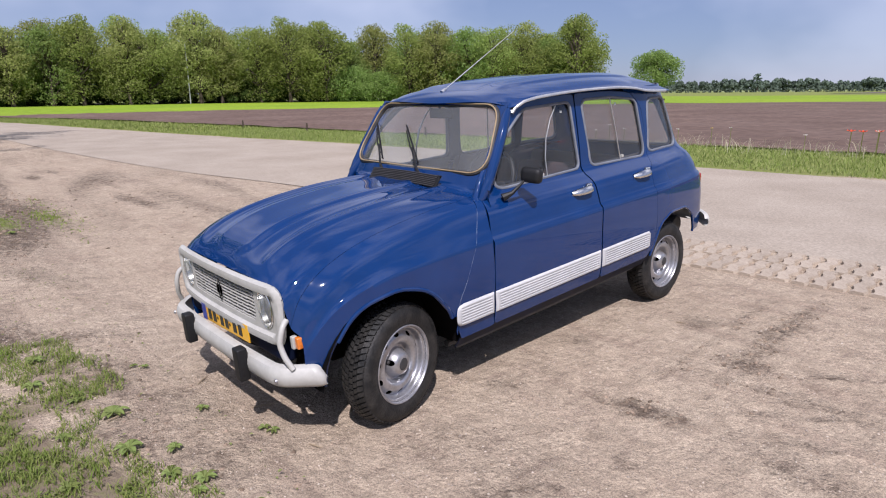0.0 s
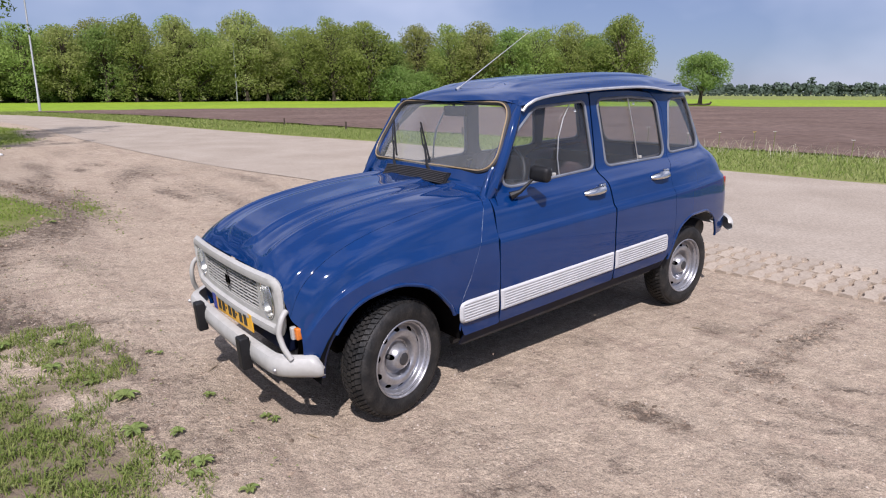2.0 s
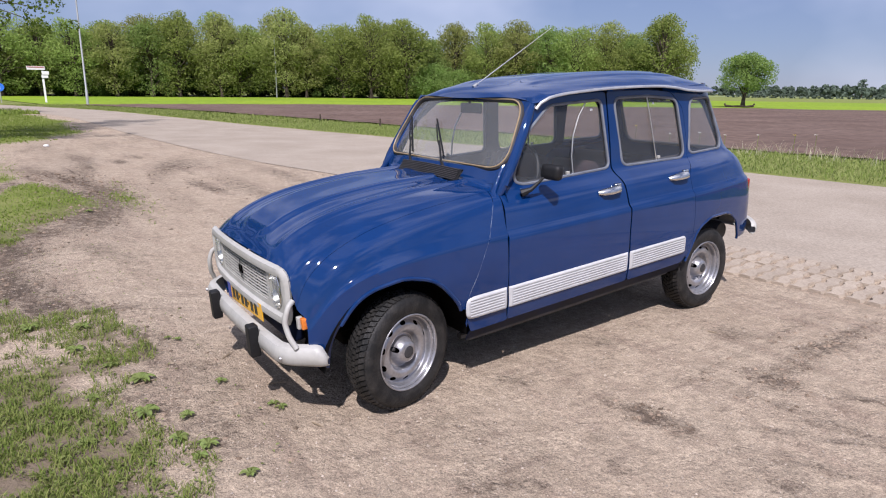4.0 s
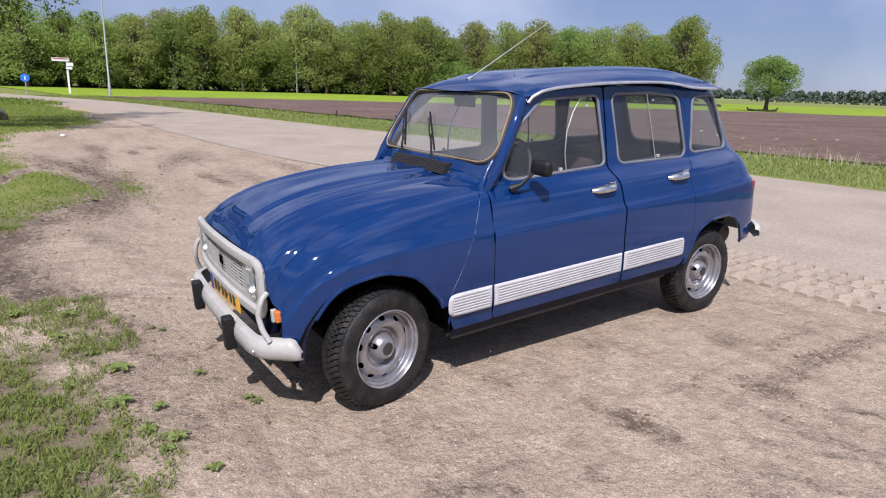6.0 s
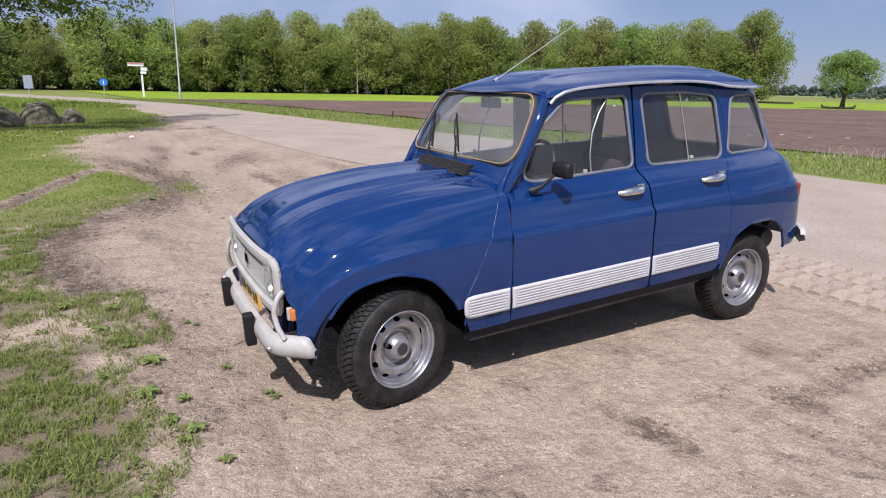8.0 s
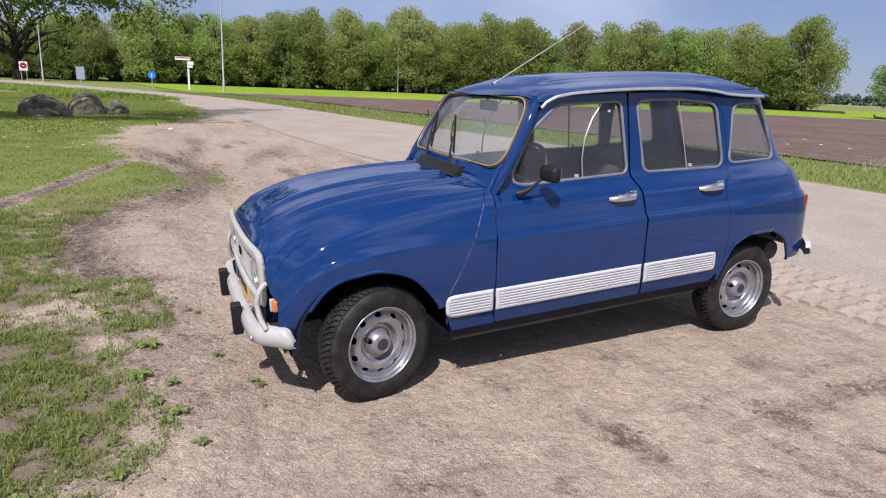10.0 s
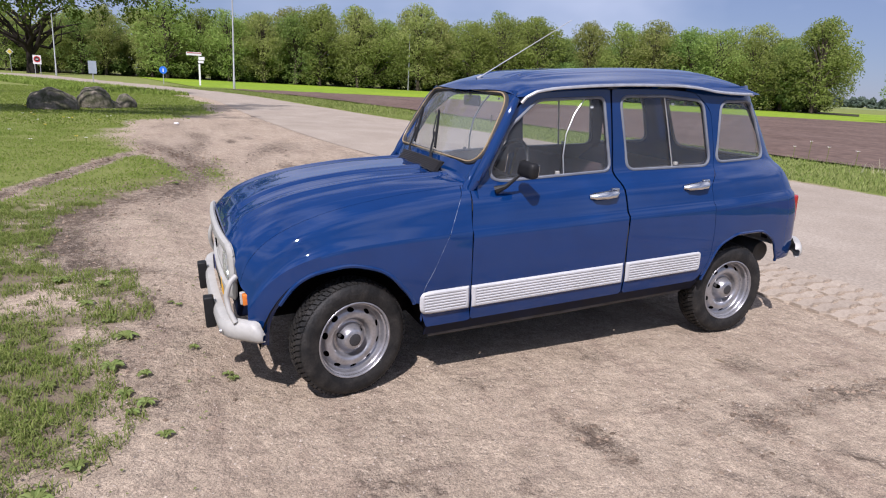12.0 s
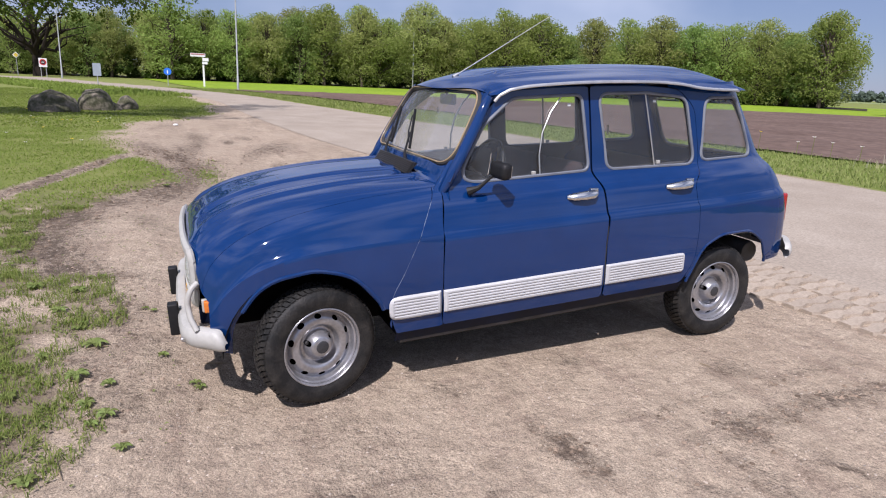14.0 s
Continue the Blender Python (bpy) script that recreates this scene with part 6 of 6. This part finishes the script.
# wheels
def wheel(name_y, x, z, steer, right, tilt=0.0):
    s = -1 if right else 1
    root = new("wheel")
    root.parent = car
    root.matrix_basis = pose(s * x, name_y, z, 0, 0, (180 if right else 0) + steer)
    R = 0.287
    prof = [(0.176, 0.060), (0.186, 0.070), (0.205, 0.076), (0.235, 0.079), (0.258, 0.074), (0.270, 0.064), (0.2745, 0.052), (0.276, 0.03), (0.2765, 0.0),
            (0.276, -0.03), (0.2745, -0.052), (0.270, -0.064), (0.258, -0.074), (0.235, -0.079), (0.205, -0.076), (0.18, -0.066)]
    bm = lathe(prof, 72)
    n = 62
    for row, (a0, a1) in enumerate(((-0.060, -0.036), (-0.033, -0.013), (-0.010, 0.010), (0.013, 0.033), (0.036, 0.062))):
        for k in range(n):
            t = 2 * math.pi * (k + (0.5 if row % 2 else 0.0)) / n
            half = math.pi / n * 0.72
            skew = 0.016 * (1 if row < 2 else -1 if row > 2 else 0)
            verts = []
            for r in (0.268, 0.2882):
                for a, da in ((a0, -skew), (a1, skew)):
                    rr = r - (0.010 if abs(a) > 0.055 else 0.0)
                    for h in (-half, half):
                        ang = t + h + da
                        verts.append(bm.verts.new((a, rr * math.cos(ang), rr * math.sin(ang))))
            v = verts
            for f in ((4, 5, 7, 6), (0, 4, 6, 2), (1, 3, 7, 5), (0, 1, 5, 4), (2, 6, 7, 3)):
                bm.faces.new([v[i] for i in f])
    part("tyre", bm, RUBBER, root, "black tyre with dusty tread")
    rim = [(0.181, 0.058), (0.187, 0.067), (0.188, 0.073), (0.183, 0.075), (0.178, 0.067), (0.1755, 0.056), (0.171, 0.055), (0.167, 0.048), (0.163, 0.030), (0.156, 0.022),
           (0.148, 0.029), (0.132, 0.041), (0.112, 0.043), (0.098, 0.036), (0.091, 0.020), (0.083, 0.008), (0.072, 0.010), (0.061, 0.040), (0.045, 0.062), (0.030, 0.066)]
    pr, pa = smooth_curve(range(20), [p[0] for p in rim]), smooth_curve(range(20), [p[1] for p in rim])

    def disc(u, v):
        return Vector((pa(v), pr(v) * math.cos(u), pr(v) * math.sin(u)))

    def holes(p):
        r, t = math.hypot(p.y, p.z), math.atan2(p.z, p.y)
        k = (t / (2 * math.pi) * 10) % 1 - 0.5
        d = math.hypot((k * 2 * math.pi / 10 * r) / 0.017, (r - 0.143) / 0.0105) - 1
        k3 = (t / (2 * math.pi) * 3 + 0.18) % 1 - 0.5
        d3 = math.hypot((k3 * 2 * math.pi / 3 * r) / 0.013, (r - 0.063) / 0.010) - 1
        return min(d, d3) if p.x > 0 else 1.0
    bm = sheet(disc, spaced(0, 2 * math.pi, 120), spaced(0, 19, 76), holes)
    bmesh.ops.remove_doubles(bm, verts=bm.verts[:], dist=0.0003)
    bmesh.ops.recalc_face_normals(bm, faces=bm.faces)
    steel = part("rim", bm, STEEL, root, "silver painted pressed steel rim")
    part("hub_cap", lathe([(0.0, 0.069), (0.020, 0.069), (0.028, 0.067), (0.032, 0.060), (0.033, 0.05)], 24), HUB, steel, "dark grey hub cap")
    part("drum", lathe([(0.0, 0.005), (0.165, 0.005), (0.168, -0.05), (0.0, -0.055)], 32), UNDER, steel)
    for k in range(3):
        t = 2 * math.pi * (k + 0.5 - 0.18) / 3
        bm = lathe([(0.0, 0.030), (0.007, 0.030), (0.010, 0.024), (0.010, 0.008)], 8)
        bm.transform(Matrix.Translation((0, 0.063 * math.cos(t), 0.063 * math.sin(t))))
        part("wheel_nut", bm, RUST, steel)
    return root


HUB = material("hub_grey", (0.045, 0.045, 0.048), 0.5, metal=0.3, fine=(60, 0.2))
wheel(0.018, 0.628, 0.285, 13.0, False)
wheel(0.018, 0.628, 0.285, 13.0, True)
wheel(2.416, 0.596, 0.179, 0.0, False)
wheel(2.464, 0.596, 0.179, 0.0, True)

# underside
bm = bmesh.new()
box(bm, -0.60, 0.60, 0.42, 2.08, 0.235, 0.30, 0.01)
box(bm, -0.44, 0.44, -0.36, 0.45, 0.36, 0.62, 0.02)
box(bm, -0.36, 0.36, -0.15, 0.45, 0.25, 0.40, 0.02)
box(bm, -0.46, 0.46, 2.0, 2.56, 0.36, 0.50, 0.02)
box(bm, -0.5, 0.5, 2.5, 2.95, 0.525, 0.545)
box(bm, -0.66, 0.66, 0.40, 0.415, 0.26, 0.80)
box(bm, -0.66, 0.66, 2.06, 2.075, 0.30, 0.60)
part("underbody", bm, UNDER, car, "black underbody and wheel housings", smooth=False)
part("wheel_housing", sheet(lambda u, v: Vector((0.46 + 0.24 * v, 0.0 + 0.40 * math.cos(u), 0.27 + 0.41 * math.sin(u))), spaced(0.1, 3.04, 20), spaced(0, 1, 3)), UNDER, car)
part("wheel_housing", sheet(lambda u, v: Vector((0.46 + 0.22 * v, 2.445 + 0.345 * math.cos(u), 0.26 + 0.315 * math.sin(u))), spaced(1.25, 3.04, 16), spaced(0, 1, 3)), UNDER, car)
bm = lathe([(0.0, -0.22), (0.062, -0.22), (0.07, -0.20), (0.07, 0.20), (0.062, 0.22), (0.0, 0.22)], 20)
bm.transform(pose(0.32, 2.80, 0.35))
part("silencer", bm, RUST, car, "dull metal silencer box")
part("exhaust_pipe", tube([(0.52, 0.45, 0.19), (0.55, 1.2, 0.20), (0.54, 1.62, 0.215), (0.50, 1.75, 0.215)], 0.019, n=8), RUST, car, "side exhaust pipe under the sill")

# cabin
bm = bmesh.new()
box(bm, -0.54, 0.54, 0.70, 0.95, 0.80, 0.985, 0.04)
part("dashboard", bm, BLACK, car, "black dashboard")
bm = bmesh.new()
box(bm, -0.58, 0.58, 0.62, 2.2, 0.30, 0.34)
box(bm, -0.5, 0.5, 2.2, 2.9, 0.52, 0.55)
part("floor_mat", bm, LINING, car)


def seat(x, y, w, top, label):
    bm = bmesh.new()
    box(bm, x - w / 2, x + w / 2, y - 0.46, y + 0.04, 0.46, 0.62, 0.05)
    ob = part("seat", bm, FABRIC, car, label)
    bm = bmesh.new()
    box(bm, x - w / 2, x + w / 2, -0.06, 0.06, 0.0, top - 0.56, 0.045, m=pose(0, y + 0.02, 0.56, -14))
    part("backrest", bm, FABRIC, ob)


seat(0.29, 1.50, 0.47, 0.99, "dark maroon fabric front seat")
seat(-0.29, 1.50, 0.47, 0.99, "dark maroon fabric front seat")
seat(0.0, 2.30, 1.02, 0.92, "dark maroon rear bench seat")
ring = lambda r, d: [Vector((0.29 + r * math.cos(t), d + 0.34 * r * math.sin(t), 0.955 + 0.92 * r * math.sin(t))) for t in spaced(0, 2 * math.pi, 32)[:-1]]
bm = tube(ring(0.185, 1.05), 0.012, True, 8)
tube([(0.29, 0.90, 0.90), (0.29, 1.03, 0.94)], 0.022, n=8, bm=bm)
tube([(0.11, 1.05, 0.955), (0.29, 1.03, 0.935), (0.47, 1.05, 0.955)], 0.010, n=6, bm=bm)
part("steering_wheel", bm, BLACK, car, "thin black steering wheel")
bm = bmesh.new()
box(bm, -0.10, 0.10, 0.955, 0.975, 1.305, 1.365, 0.012)
tube([(0, 0.96, 1.36), (0, 0.945, 1.40)], 0.008, n=6, bm=bm)
part("rear_view_mirror", bm, BLACK, car, "black rear-view mirror inside the windscreen")

# wipers, aerial, door mirror
for x0, x1 in ((-0.18, -0.47), (0.17, -0.13)):
    a = Vector((x0, screen_y(x0, 1.018) - 0.030, 1.018))
    b = Vector((x1, screen_y(x1, 1.25) - 0.022, 1.25))
    arm = part("wiper", tube([a, a.lerp(b, 0.2) + Vector((0, -0.012, 0)), a.lerp(b, 0.62)], [0.012, 0.007, 0.005], n=8), BLACK, car, "black wiper arm")
    lo, hi = a.lerp(b, 0.30), b + (b - a) * 0.10
    bm = tube([lo + Vector((0, 0.012, 0)), hi + Vector((0, 0.012, 0))], 0.0070, n=6, flat=(0.6, 1.4))
    tube([lo.lerp(hi, 0.15), a.lerp(b, 0.62) + Vector((0, -0.010, 0)), lo.lerp(hi, 0.85)], 0.004, n=6, bm=bm)
    part("wiper_blade", bm, BLACK, arm)
foot = Vector((-0.04, 1.015, 1.452))
bm = tube([foot, foot + Vector((0.0, 0.03, 0.018))], [0.013, 0.008], n=10)
aerial = part("aerial", bm, ALU, car, "thin metal roof aerial, tilted back")
part("mast", tube([foot + Vector((0.0, 0.02, 0.012)), foot + Vector((0.02, 0.62, 0.335))], [0.0034, 0.0018], n=6), ALU, aerial)


def door_mirror():
    bm = tube([(0.640, 0.792, 0.932), (0.668, 0.835, 0.952), (0.694, 0.885, 1.000), (0.708, 0.915, 1.032)], [0.022, 0.011, 0.0065, 0.008], n=8)
    arm = part("door_mirror", bm, BLACK, car, "black door mirror on a thin stalk")
    bm = bmesh.new()
    box(bm, -0.058, 0.058, -0.036, 0.020, -0.040, 0.040, 0.027, m=pose(0.726, 0.930, 1.036, -4, 4, 12))
    shell = part("mirror_shell", bm, BLACK, arm)
    bm = bmesh.new()
    box(bm, -0.046, 0.046, 0.0205, 0.0235, -0.030, 0.030, 0.0014, m=pose(0.726, 0.930, 1.036, -4, 4, 12))
    part("mirror_glass", bm, CHROME, shell)


door_mirror()


# ---- zigzag concrete pavers between the lot and the road ----
PAVER = material("concrete_paver", (0.385, 0.320, 0.250), 0.9, second=(0.32, 0.262, 0.203), scale=6, fine=(60, 0.18), bump=0.4, bump_scale=60, spread=0.10, spec=0.2)


def paver_mesh(seed):
    """One wavy strip of concrete with a flat top."""
    rng = random.Random(seed)
    bm = bmesh.new()
    rows = []
    for i in range(13):
        y = 0.04 * i
        dx = 0.015 * math.sin(2 * math.pi * y / 0.24) + rng.uniform(-0.002, 0.002)
        w = 0.045 + rng.uniform(-0.003, 0.003)
        rows.append([bm.verts.new((dx + s * w * k, y, z)) for s, k, z in ((-1, 1.12, -0.02), (-1, 0.94, 0.014), (1, 0.94, 0.014), (1, 1.12, -0.02))])
    for p, q in zip(rows, rows[1:]):
        for j in range(3):
            bm.faces.new((p[j], p[j + 1], q[j + 1], q[j]))
    bm.faces.new(rows[0])
    bm.faces.new(rows[-1][::-1])
    bmesh.ops.recalc_face_normals(bm, faces=bm.faces)
    me = bpy.data.meshes.new("paver")
    bm.to_mesh(me)
    bm.free()
    me.materials.append(PAVER)
    return me


strip = tagged(new("pavement"), "strip of zigzag concrete pavers half buried in sand", "pavement", kind="structure")
paver_kinds = [paver_mesh(s) for s in range(4)]
rng = random.Random(3)
for i in range(38):
    x = 2.6 - 0.128 * i
    for row in range(2):
        y = NEAR_EDGE(x) - 0.975 + 0.483 * row
        sink = 0.006 * noise2(x, y, 1.6, 3) - 0.012 * ease((-x - 5) / 5) - (0.008 if row == 0 and noise2(x, y, 2.4, 7) > 0.15 else 0.0)
        ob = new("paver", paver_kinds[rng.randrange(4)])
        ob.parent = strip
        ob.matrix_basis = pose(x + rng.uniform(-0.004, 0.004), y, ground_z(x, y + 0.25) + 0.011 + sink, rng.uniform(-0.6, 0.6), rng.uniform(-1, 1), 4 + rng.uniform(-1.5, 1.5))
